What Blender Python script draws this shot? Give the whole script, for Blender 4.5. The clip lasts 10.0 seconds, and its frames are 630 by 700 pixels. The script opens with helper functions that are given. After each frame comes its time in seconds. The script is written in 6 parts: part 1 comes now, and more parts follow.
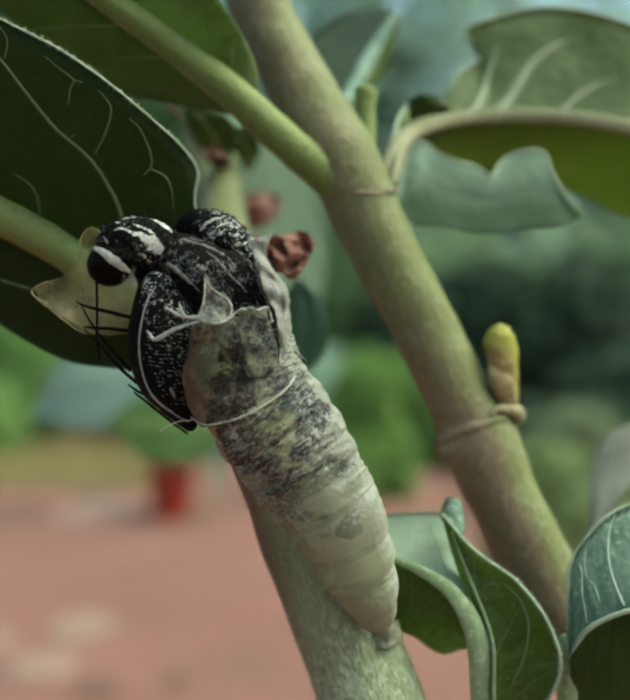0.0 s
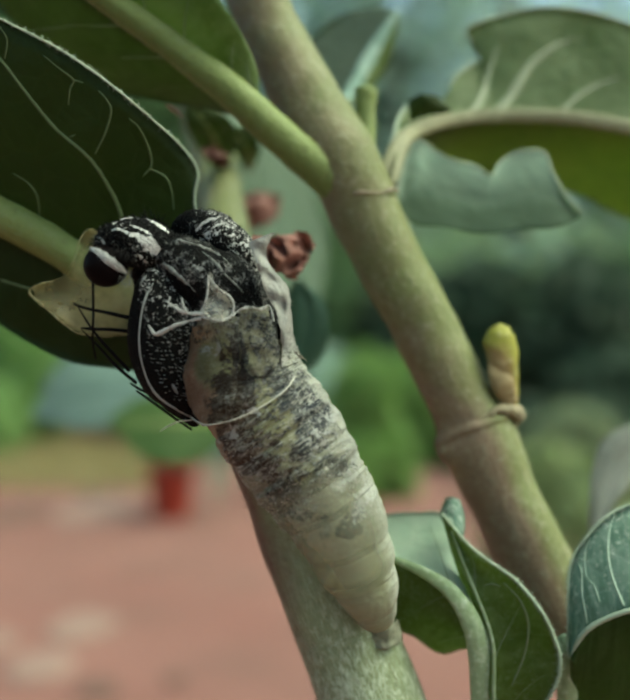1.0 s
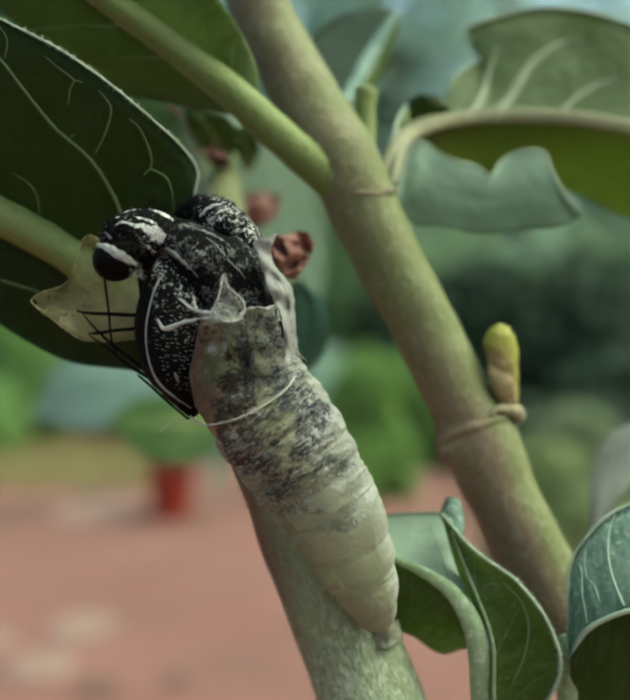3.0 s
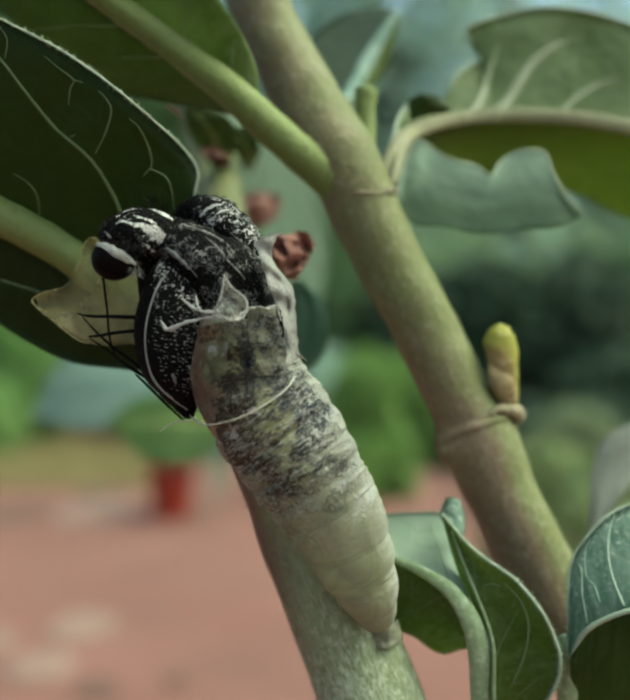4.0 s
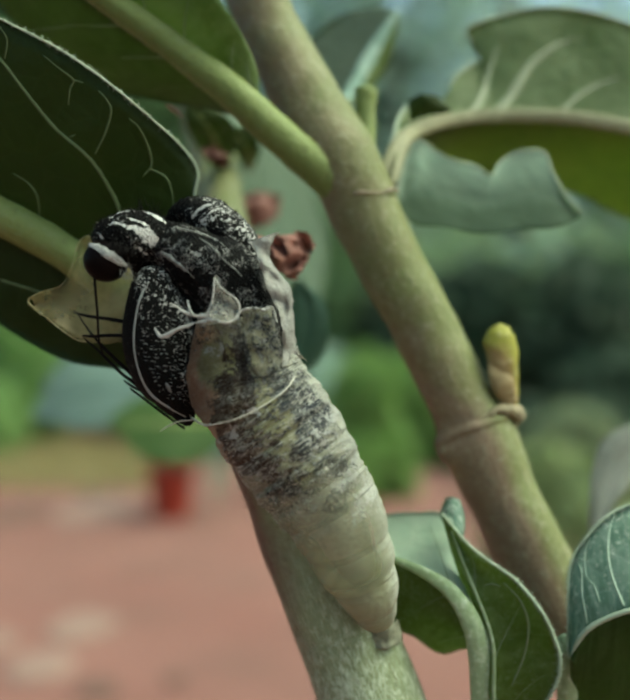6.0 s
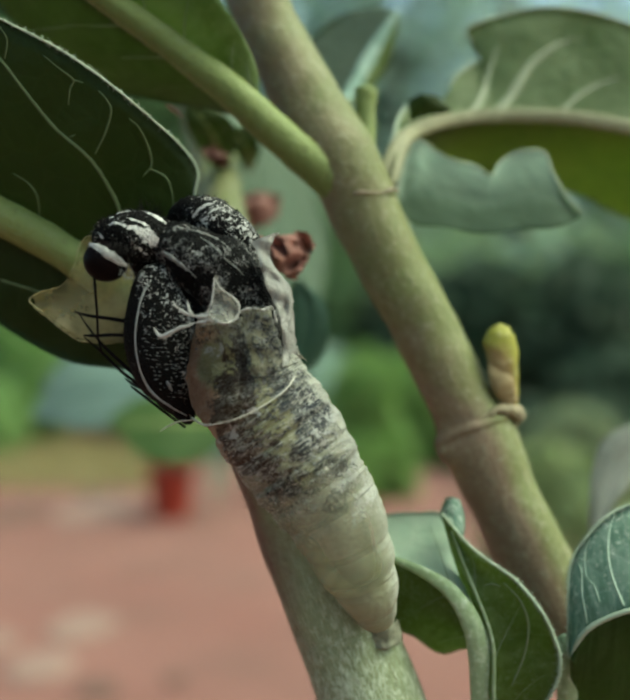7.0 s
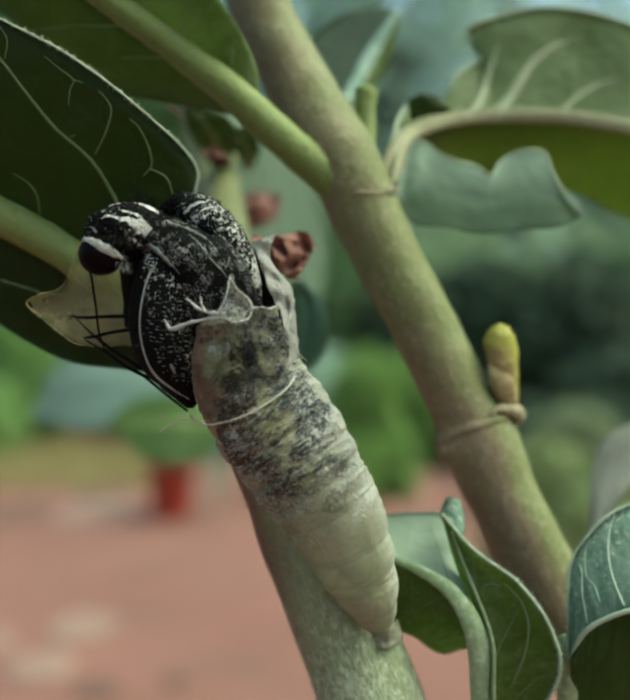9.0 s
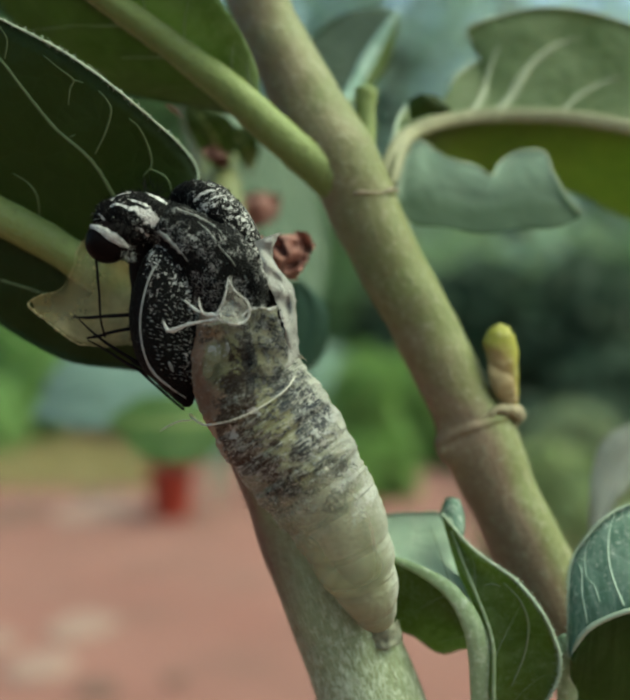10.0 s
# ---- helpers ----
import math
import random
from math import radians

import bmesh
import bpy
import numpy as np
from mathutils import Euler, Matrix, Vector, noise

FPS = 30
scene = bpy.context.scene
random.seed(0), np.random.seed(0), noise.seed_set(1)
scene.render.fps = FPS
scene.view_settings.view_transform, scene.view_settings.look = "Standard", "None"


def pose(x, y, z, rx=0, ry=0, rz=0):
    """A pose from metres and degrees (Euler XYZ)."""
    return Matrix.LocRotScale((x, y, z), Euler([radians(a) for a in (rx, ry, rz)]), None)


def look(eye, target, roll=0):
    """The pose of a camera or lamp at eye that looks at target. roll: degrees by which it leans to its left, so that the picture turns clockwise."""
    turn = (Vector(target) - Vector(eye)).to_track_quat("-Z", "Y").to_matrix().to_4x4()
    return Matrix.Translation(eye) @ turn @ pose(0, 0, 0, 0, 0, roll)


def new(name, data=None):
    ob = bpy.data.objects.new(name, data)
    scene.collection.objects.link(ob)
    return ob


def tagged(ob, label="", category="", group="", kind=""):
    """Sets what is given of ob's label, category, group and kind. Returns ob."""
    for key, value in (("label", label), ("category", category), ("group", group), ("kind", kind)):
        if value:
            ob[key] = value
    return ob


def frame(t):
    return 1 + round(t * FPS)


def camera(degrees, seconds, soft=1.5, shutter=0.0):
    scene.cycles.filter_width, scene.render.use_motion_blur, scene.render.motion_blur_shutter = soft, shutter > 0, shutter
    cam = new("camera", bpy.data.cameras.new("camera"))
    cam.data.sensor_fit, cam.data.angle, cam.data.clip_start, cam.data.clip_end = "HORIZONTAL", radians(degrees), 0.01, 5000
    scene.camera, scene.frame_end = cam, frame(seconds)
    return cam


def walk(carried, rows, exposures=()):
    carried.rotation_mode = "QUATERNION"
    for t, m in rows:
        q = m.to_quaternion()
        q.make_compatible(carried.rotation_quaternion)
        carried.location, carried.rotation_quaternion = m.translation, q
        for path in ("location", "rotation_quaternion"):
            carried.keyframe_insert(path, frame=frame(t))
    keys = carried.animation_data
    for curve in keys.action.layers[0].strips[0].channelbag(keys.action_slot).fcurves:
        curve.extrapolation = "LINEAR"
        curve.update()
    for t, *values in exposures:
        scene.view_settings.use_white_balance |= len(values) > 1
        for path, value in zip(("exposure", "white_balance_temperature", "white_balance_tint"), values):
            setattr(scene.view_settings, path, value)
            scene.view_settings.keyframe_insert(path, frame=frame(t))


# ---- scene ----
from mathutils.bvhtree import BVHTree

# A butterfly works its way out of its chrysalis on the stem of a shrub; a yard with red soil lies behind.
# Small things are given in millimetres about HEART, the middle of the chrysalis.
EYE = Vector((0.0, 0.0, 0.93))
HEART = Vector((0.0, 0.070, 0.93))

cam = camera(36.27, 10.0, soft=3.1)
cam.data.dof.use_dof = True
cam.data.dof.focus_distance = 0.0685
cam.data.dof.aperture_fstop = 24.0
STAND = look(EYE, EYE + Vector((0, 1, 0)))
walk(cam, [(0.0, STAND), (10.0, STAND)], exposures=[(0.0, 1.16, 6850, -18), (10.0, 1.16, 6850, -18)])

# ---- daylight: thin overcast, brightest from above and from the side of the yard ----
SUN_UP, SUN_TURN = 55.0, 100.0
world = bpy.data.worlds.new("sky")
scene.world = world
world.use_nodes = True
wn = world.node_tree.nodes
sky = wn.new("ShaderNodeTexSky")
sky.sky_type, sky.sun_disc = "NISHITA", False
sky.sun_elevation, sky.sun_rotation = radians(SUN_UP), radians(SUN_TURN)
sky.air_density, sky.dust_density = 1.0, 4.0
world.node_tree.links.new(sky.outputs[0], wn["Background"].inputs[0])
wn["Background"].inputs[1].default_value = 0.135
lamp = bpy.data.lights.new("sun", "SUN")
lamp.energy, lamp.angle, lamp.color = 2.05, radians(50), (1.0, 0.95, 0.88)
sun = new("sun", lamp)
az, el = radians(SUN_TURN), radians(SUN_UP)
sun_way = Vector((math.sin(az) * math.cos(el), math.cos(az) * math.cos(el), math.sin(el)))
sun.matrix_world = look(EYE + sun_way * 20, EYE)


# ---- materials ----
class Mat:
    """A node material in the making."""

    def __init__(self, name, rough=0.5, coat=0.0):
        self.m = bpy.data.materials.new(name)
        self.m.use_nodes = True
        self.t = self.m.node_tree
        self.b = self.t.nodes["Principled BSDF"]
        self.b.inputs["Roughness"].default_value = rough
        self.b.inputs["Coat Weight"].default_value = coat
        self.out = self.t.nodes["Material Output"]

    def node(self, kind, **kw):
        n = self.t.nodes.new(kind)
        for k, v in kw.items():
            n.inputs[k].default_value = v
        return n

    def link(self, a, b):
        self.t.links.new(a, b)

    def coords(self, which="Object", scale=(1, 1, 1)):
        c = self.node("ShaderNodeTexCoord")
        mp = self.node("ShaderNodeMapping")
        mp.inputs["Scale"].default_value = scale
        self.link(c.outputs[which], mp.inputs[0])
        return mp.outputs[0]

    def noise(self, co, scale, detail=4.0, rough=0.55, distort=0.0):
        n = self.node("ShaderNodeTexNoise", Scale=scale, Detail=detail, Roughness=rough, Distortion=distort)
        self.link(co, n.inputs["Vector"])
        return n.outputs["Fac"]

    def cells(self, co, scale, feature="F1"):
        n = self.node("ShaderNodeTexVoronoi", Scale=scale)
        n.feature = feature
        self.link(co, n.inputs["Vector"])
        return n.outputs["Distance"]

    def ramp(self, fac, stops):
        r = self.node("ShaderNodeValToRGB")
        e = r.color_ramp.elements
        while len(e) < len(stops):
            e.new(0.5)
        for k, (p, c) in zip(e, stops):
            k.position = p
            k.color = (*c, 1) if len(c) == 3 else c
        self.link(fac, r.inputs[0])
        return r.outputs[0]

    def mix(self, fac, a, b, how="MIX"):
        n = self.t.nodes.new("ShaderNodeMix")
        n.data_type, n.blend_type = "RGBA", how
        for k, v in ((0, fac), (6, a), (7, b)):
            if hasattr(v, "links"):
                self.link(v, n.inputs[k])
            elif k:
                n.inputs[k].default_value = (*v, 1)
            else:
                n.inputs[k].default_value = v
        return n.outputs[2]

    def maths(self, op, a, b=0.0):
        n = self.t.nodes.new("ShaderNodeMath")
        n.operation = op
        for k, v in ((0, a), (1, b)):
            if hasattr(v, "links"):
                self.link(v, n.inputs[k])
            else:
                n.inputs[k].default_value = v
        return n.outputs[0]

    def colour(self, c):
        if hasattr(c, "links"):
            self.link(c, self.b.inputs["Base Color"])
        else:
            self.b.inputs["Base Color"].default_value = (*c, 1)
        return self

    def bump(self, h, dist, strength=1.0):
        n = self.node("ShaderNodeBump", Strength=strength, Distance=dist)
        self.link(h, n.inputs["Height"])
        old = self.b.inputs["Normal"].links
        if old:
            self.link(old[0].from_socket, n.inputs["Normal"])
        self.link(n.outputs[0], self.b.inputs["Normal"])
        return self

    def thin(self, c, share):
        """Lets light through, as a leaf or a film does."""
        tr = self.node("ShaderNodeBsdfTranslucent")
        if hasattr(c, "links"):
            self.link(c, tr.inputs[0])
        else:
            tr.inputs[0].default_value = (*c, 1)
        mx = self.node("ShaderNodeMixShader")
        mx.inputs[0].default_value = share
        self.link(self.b.outputs[0], mx.inputs[1])
        self.link(tr.outputs[0], mx.inputs[2])
        self.link(mx.outputs[0], self.out.inputs[0])
        return self


def leaf_material(name, deep, fresh, vein, rough=0.5, share=0.2, spec=0.4, bloom=0.0, mesh=0.22, streak=0.0, base=None):
    a = Mat(name, rough)
    co = a.coords()
    uv = a.coords("UV")
    big = a.noise(co, 160, 4)
    fine = a.noise(co, 1500, 3)
    body = a.mix(a.ramp(big, [(0.3, (0, 0, 0)), (0.7, (1, 1, 1))]), deep, fresh)
    body = a.mix(a.maths("MULTIPLY", fine, 0.35), body, fresh)
    net = a.cells(co, 420, "DISTANCE_TO_EDGE")
    line = a.ramp(net, [(0.0, (1, 1, 1)), (0.06, (0, 0, 0))])
    col = a.mix(a.maths("MULTIPLY", line, mesh), body, vein)
    if streak:
        bands = a.noise(a.coords("UV", (9, 3, 1)), 1.6, 3, 0.55, 0.6)
        col = a.mix(a.ramp(bands, [(0.40, (0, 0, 0)), (0.66, (streak,) * 3)]), col, vein)
    # base: darkens the blade away from its first edge, shading put into the colour
    if base:
        sep = a.node("ShaderNodeSeparateXYZ")
        a.link(uv, sep.inputs[0])
        col = a.mix(a.ramp(sep.outputs[1], [(0.08, (0, 0, 0)), (0.7, (1, 1, 1))]), col, base)
    if bloom:
        dots = a.noise(co, 2300, 4, 0.7)
        dots = a.maths("ADD", dots, a.maths("MULTIPLY", a.maths("SUBTRACT", big, 0.5), 0.4))
        col = a.mix(a.ramp(dots, [(0.54, (0, 0, 0)), (0.66, (bloom,) * 3)]), col, (0.42, 0.48, 0.42))
    a.colour(col)
    a.b.inputs["Specular IOR Level"].default_value = spec
    a.bump(net, 0.0003, 0.5)
    a.bump(fine, 0.0001, 0.4)
    a.thin(a.mix(0.5, col, (0.10, 0.20, 0.02)), share)
    return a.m


def stem_material(name, green, brown, pale, amount=0.5, bloom=0.5, fibre=0.0, low=False):
    """Skin of a stem: green, brown where its tint says so or in blotches, with pale specks."""
    a = Mat(name, 0.6)
    a.b.inputs["Specular IOR Level"].default_value = 0.3
    co = a.coords()
    g = a.node("ShaderNodeAttribute")
    g.attribute_name = "tint"
    big = a.noise(co, 150, 5, 0.6)
    fine = a.noise(co, 1300, 4, 0.65)
    dots = a.noise(co, 2600, 3, 0.6)
    streak = a.noise(a.coords("UV", (26, 3, 1)), 2, 4)
    lots = a.maths("ADD", a.maths("MULTIPLY", big, 0.8), a.maths("MULTIPLY", streak, 0.16))
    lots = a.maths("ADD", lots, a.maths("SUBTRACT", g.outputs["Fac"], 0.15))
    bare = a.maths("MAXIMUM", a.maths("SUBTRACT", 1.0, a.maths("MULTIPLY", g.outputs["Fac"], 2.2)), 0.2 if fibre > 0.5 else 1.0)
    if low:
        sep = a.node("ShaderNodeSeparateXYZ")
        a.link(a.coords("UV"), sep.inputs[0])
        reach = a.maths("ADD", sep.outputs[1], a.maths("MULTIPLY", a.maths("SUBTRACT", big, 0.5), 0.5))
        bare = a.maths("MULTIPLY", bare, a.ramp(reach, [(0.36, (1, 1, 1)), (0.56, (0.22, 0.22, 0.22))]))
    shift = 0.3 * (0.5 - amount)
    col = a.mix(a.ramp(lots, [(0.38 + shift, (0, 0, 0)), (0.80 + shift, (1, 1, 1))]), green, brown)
    col = a.mix(a.maths("MULTIPLY", bare, a.ramp(fine, [(0.52, (0, 0, 0)), (0.78, (bloom,) * 3)])), col, pale)
    col = a.mix(a.maths("MULTIPLY", bare, a.ramp(dots, [(0.60, (0, 0, 0)), (0.72, (bloom * 0.4,) * 3)])), col, pale)
    col = a.mix(a.ramp(fine, [(0.25, (0.45, 0.45, 0.45)), (0.45, (0, 0, 0))]), col, tuple(v * 0.5 for v in brown))
    if fibre:
        hair = a.noise(a.coords("UV", (48, 24, 1)), 2, 5, 0.7, 0.8)
        hair = a.maths("ADD", hair, a.maths("MULTIPLY", a.maths("SUBTRACT", big, 0.5), 0.5))
        col = a.mix(a.maths("MULTIPLY", bare, a.ramp(hair, [(0.47 if low else 0.52, (0, 0, 0)), (0.62 if low else 0.66, (fibre,) * 3)])), col, tuple(min(1, v * 1.25) for v in pale))
    a.colour(col)
    a.bump(fine, 0.0003, 0.6)
    a.bump(streak, 0.0003, 0.15)
    return a.m


def plain_material(name, c, rough=0.5, vary=0.25, scale=600, spec=0.5):
    a = Mat(name, rough)
    co = a.coords()
    n = a.noise(co, scale, 4)
    lo = tuple(v * (1 - vary) for v in c)
    hi = tuple(min(1, v * (1 + vary)) for v in c)
    a.colour(a.mix(n, lo, hi))
    a.b.inputs["Specular IOR Level"].default_value = spec
    a.bump(n, 0.1 / scale, 0.4)
    return a.m


LEAF_DARK = leaf_material("leaf_underside_deep_green", (0.014, 0.027, 0.004), (0.023, 0.040, 0.007), (0.10, 0.13, 0.05), 0.6, 0.08, 0.25, mesh=0.04)
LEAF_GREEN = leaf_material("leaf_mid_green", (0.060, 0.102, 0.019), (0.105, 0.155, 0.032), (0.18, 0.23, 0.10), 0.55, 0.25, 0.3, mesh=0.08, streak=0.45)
LEAF_DEEP = leaf_material("leaf_deep_shaded_green", (0.019, 0.035, 0.006), (0.036, 0.060, 0.011), (0.085, 0.12, 0.04), 0.55, 0.12, 0.25, mesh=0.06, streak=0.28)
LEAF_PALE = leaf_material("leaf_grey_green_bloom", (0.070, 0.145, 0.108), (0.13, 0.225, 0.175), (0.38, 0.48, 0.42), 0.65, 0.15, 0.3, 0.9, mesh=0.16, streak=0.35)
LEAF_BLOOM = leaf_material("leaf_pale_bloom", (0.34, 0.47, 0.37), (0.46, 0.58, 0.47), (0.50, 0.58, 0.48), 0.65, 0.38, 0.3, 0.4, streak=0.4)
LEAF_YELLOW = leaf_material("leaf_yellow_green", (0.048, 0.074, 0.007), (0.095, 0.12, 0.011), (0.15, 0.16, 0.04), 0.5, 0.3)
LEAF_DUSK = leaf_material("leaf_dusky_blue_green", (0.105, 0.15, 0.105), (0.145, 0.195, 0.14), (0.24, 0.30, 0.24), 0.7, 0.25, 0.2)
LEAF_ASH = leaf_material("leaf_ash_grey", (0.36, 0.39, 0.35), (0.44, 0.46, 0.42), (0.5, 0.5, 0.45), 0.7, 0.25, 0.2)
LEAF_BLUE = leaf_material("leaf_dull_blue", (0.15, 0.225, 0.20), (0.20, 0.285, 0.255), (0.28, 0.34, 0.3), 0.7, 0.25, 0.2)
# bright rim fading downwards: the leaf's shading is painted as a gradient
LEAF_SCALLOP = leaf_material("leaf_painted_fade", (0.34, 0.47, 0.38), (0.44, 0.57, 0.47), (0.50, 0.58, 0.48), 0.65, 0.35, 0.2, base=(0.12, 0.18, 0.125))
LEAF_SAGE = leaf_material("leaf_sage", (0.075, 0.105, 0.075), (0.11, 0.145, 0.105), (0.2, 0.25, 0.2), 0.6, 0.2, 0.25)
LEAF_TEAL = leaf_material("leaf_dark_teal", (0.045, 0.10, 0.075), (0.065, 0.13, 0.10), (0.12, 0.2, 0.15), 0.6, 0.2, 0.25)
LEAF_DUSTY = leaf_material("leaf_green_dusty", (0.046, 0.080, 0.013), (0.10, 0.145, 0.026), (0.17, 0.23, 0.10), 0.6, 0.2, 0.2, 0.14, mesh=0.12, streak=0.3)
LEAF_FRESH = leaf_material("leaf_fresh_green", (0.052, 0.11, 0.022), (0.075, 0.145, 0.03), (0.2, 0.26, 0.12), 0.55, 0.3)
LEAF_OLIVE = leaf_material("leaf_olive", (0.12, 0.175, 0.062), (0.19, 0.25, 0.125), (0.25, 0.27, 0.15), 0.55, 0.25)
VEIN_BROAD = plain_material("leaf_vein_broad", (0.185, 0.215, 0.13), 0.6, 0.2, 400)
EDGE = plain_material("leaf_rim_pale", (0.27, 0.33, 0.24), 0.5, 0.2, 900)
VEIN = plain_material("leaf_vein", (0.115, 0.155, 0.075), 0.5, 0.2, 900)
VEIN_DIM = plain_material("leaf_vein_dim", (0.098, 0.138, 0.062), 0.6, 0.45, 500, 0.2)
RIB = stem_material("leaf_rib", (0.128, 0.165, 0.048), (0.10, 0.11, 0.045), (0.17, 0.20, 0.11), 0.4, 0.4)
STEM = stem_material("stem_green_brown", (0.106, 0.122, 0.040), (0.148, 0.104, 0.067), (0.22, 0.205, 0.14), 0.35, 0.75, 0.2)
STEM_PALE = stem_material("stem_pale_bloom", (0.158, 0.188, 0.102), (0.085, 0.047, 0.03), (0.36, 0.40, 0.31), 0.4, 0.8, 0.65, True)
RIB_SOFT = stem_material("leaf_rib_soft", (0.165, 0.165, 0.092), (0.20, 0.15, 0.09), (0.30, 0.30, 0.20), 0.35, 0.5)
RIB_PALE = stem_material("leaf_rib_pale", (0.21, 0.275, 0.15), (0.23, 0.25, 0.16), (0.42, 0.47, 0.37), 0.35, 0.85)
SCAR = plain_material("scar_tan", (0.23, 0.185, 0.13), 0.7, 0.4, 900)
BUD = stem_material("bud_yellow", (0.20, 0.20, 0.025), (0.21, 0.145, 0.06), (0.28, 0.25, 0.14), 0.35, 0.6)
BARKY = plain_material("husk_brown", (0.10, 0.07, 0.045), 0.8, 0.5, 1200)
HUSK = plain_material("dry_leaf_dark", (0.13, 0.055, 0.04), 0.7, 0.6, 1500)
DRY = plain_material("dry_leaf_russet", (0.25, 0.115, 0.092), 0.65, 0.85, 1100)


def shell_material():
    """Cast skin: cream film with yellow-green patches, blue-black and brown-black mottled blotches, tan flanks and fine cross folds."""
    a = Mat("shell_cream", 0.4)
    a.b.inputs["Specular IOR Level"].default_value = 0.2
    co = a.coords()
    at = {}
    for key in ("along", "round", "dusk", "yolk", "tan", "chalk"):
        g = a.node("ShaderNodeAttribute")
        g.attribute_name = key
        at[key] = g.outputs["Fac"]
    wob = a.noise(co, 300, 4, 0.6)
    big = a.noise(co, 900, 5, 0.7, 0.8)
    speck = a.noise(co, 2500, 4, 0.7)
    mouth = a.ramp(at["along"], [(0.62, (1, 1, 1)), (0.74, (0.25, 0.25, 0.25))])
    upper = a.ramp(at["along"], [(0.24, (0, 0, 0)), (0.46, (1, 1, 1))])
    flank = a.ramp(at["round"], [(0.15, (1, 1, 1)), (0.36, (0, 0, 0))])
    xyz = a.node("ShaderNodeCombineXYZ")
    a.link(a.maths("MULTIPLY", at["along"], 62), xyz.inputs[0])
    a.link(a.maths("MULTIPLY", at["round"], 4.7), xyz.inputs[1])
    fold = a.noise(xyz.outputs[0], 1.0, 2.5, 0.55, 0.5)
    crease = a.maths("ABSOLUTE", a.maths("SUBTRACT", fold, 0.5))
    base = a.mix(a.ramp(wob, [(0.35, (0, 0, 0)), (0.65, (1, 1, 1))]), (0.27, 0.282, 0.185), (0.33, 0.34, 0.24))
    base = a.mix(a.maths("MULTIPLY", upper, 0.8), base, (0.23, 0.22, 0.155))
    # paler film on the sunward flank, its lit side painted in with it
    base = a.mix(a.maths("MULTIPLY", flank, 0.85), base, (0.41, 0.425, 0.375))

    def loose(mask, lo, hi, much=1.0):
        """A blotch with a crumbly outline."""
        gate = a.maths("MINIMUM", a.maths("MULTIPLY", mask, 3.0), 1.0)
        k = a.maths("ADD", a.maths("MULTIPLY", a.maths("SUBTRACT", big, 0.5), 2.0 * much), a.maths("MULTIPLY", a.maths("SUBTRACT", speck, 0.5), 2.0 * much))
        return a.ramp(a.maths("ADD", mask, a.maths("MULTIPLY", k, gate)), [(lo, (0, 0, 0)), (hi, (1, 1, 1))])

    col = a.mix(a.maths("MULTIPLY", loose(at["tan"], 0.15, 0.6, 0.3), 0.95), base, a.mix(big, (0.25, 0.15, 0.095), (0.37, 0.25, 0.175)))
    col = a.mix(a.maths("MULTIPLY", loose(at["yolk"], 0.25, 0.7, 0.4), 0.95), col, a.mix(wob, (0.205, 0.20, 0.095), (0.32, 0.315, 0.19)))
    ink = a.mix(a.ramp(at["round"], [(0.42, (0, 0, 0)), (0.56, (1, 1, 1))]), (0.024, 0.028, 0.036), (0.050, 0.031, 0.019))
    col = a.mix(a.maths("MULTIPLY", loose(at["dusk"], 0.29, 0.50), 0.97), col, ink)
    # fibres that follow the rings, crumbs and specks
    line = a.ramp(crease, [(0.0, (1, 1, 1)), (0.010, (1, 1, 1)), (0.030, (0, 0, 0))])
    line = a.maths("MULTIPLY", line, a.ramp(big, [(0.40, (0, 0, 0)), (0.55, (1, 1, 1))]))
    col = a.mix(a.maths("MULTIPLY", a.maths("MULTIPLY", line, a.maths("MAXIMUM", a.maths("MULTIPLY", upper, mouth), a.maths("MULTIPLY", flank, 0.8))), 0.8), col, (0.52, 0.52, 0.45))
    xyz = a.node("ShaderNodeCombineXYZ")
    a.link(a.maths("MULTIPLY", at["along"], 120), xyz.inputs[0])
    a.link(a.maths("MULTIPLY", at["round"], 8.0), xyz.inputs[1])
    thread = a.maths("ABSOLUTE", a.maths("SUBTRACT", a.noise(xyz.outputs[0], 1.0, 2.0, 0.5, 0.9), 0.5))
    thread = a.maths("MULTIPLY", a.ramp(thread, [(0.0, (1, 1, 1)), (0.02, (1, 1, 1)), (0.05, (0, 0, 0))]), a.ramp(wob, [(0.42, (0, 0, 0)), (0.56, (1, 1, 1))]))
    col = a.mix(a.maths("MULTIPLY", a.maths("MULTIPLY", thread, a.maths("MULTIPLY", upper, mouth)), 0.6), col, (0.44, 0.44, 0.33))
    web = a.maths("ABSOLUTE", a.maths("SUBTRACT", a.noise(co, 1100, 3, 0.6, 1.8), 0.5))
    web = a.ramp(web, [(0.0, (1, 1, 1)), (0.008, (1, 1, 1)), (0.022, (0, 0, 0))])
    dots = a.ramp(a.cells(co, 1250), [(0.15, (1, 1, 1)), (0.26, (0, 0, 0))])
    dots = a.maths("MULTIPLY", dots, a.ramp(wob, [(0.46, (0, 0, 0)), (0.56, (1, 1, 1))]))
    white = a.maths("MAXIMUM", a.maths("MAXIMUM", a.ramp(speck, [(0.56, (0, 0, 0)), (0.63, (1, 1, 1))]), a.maths("MULTIPLY", web, 0.8)), dots)
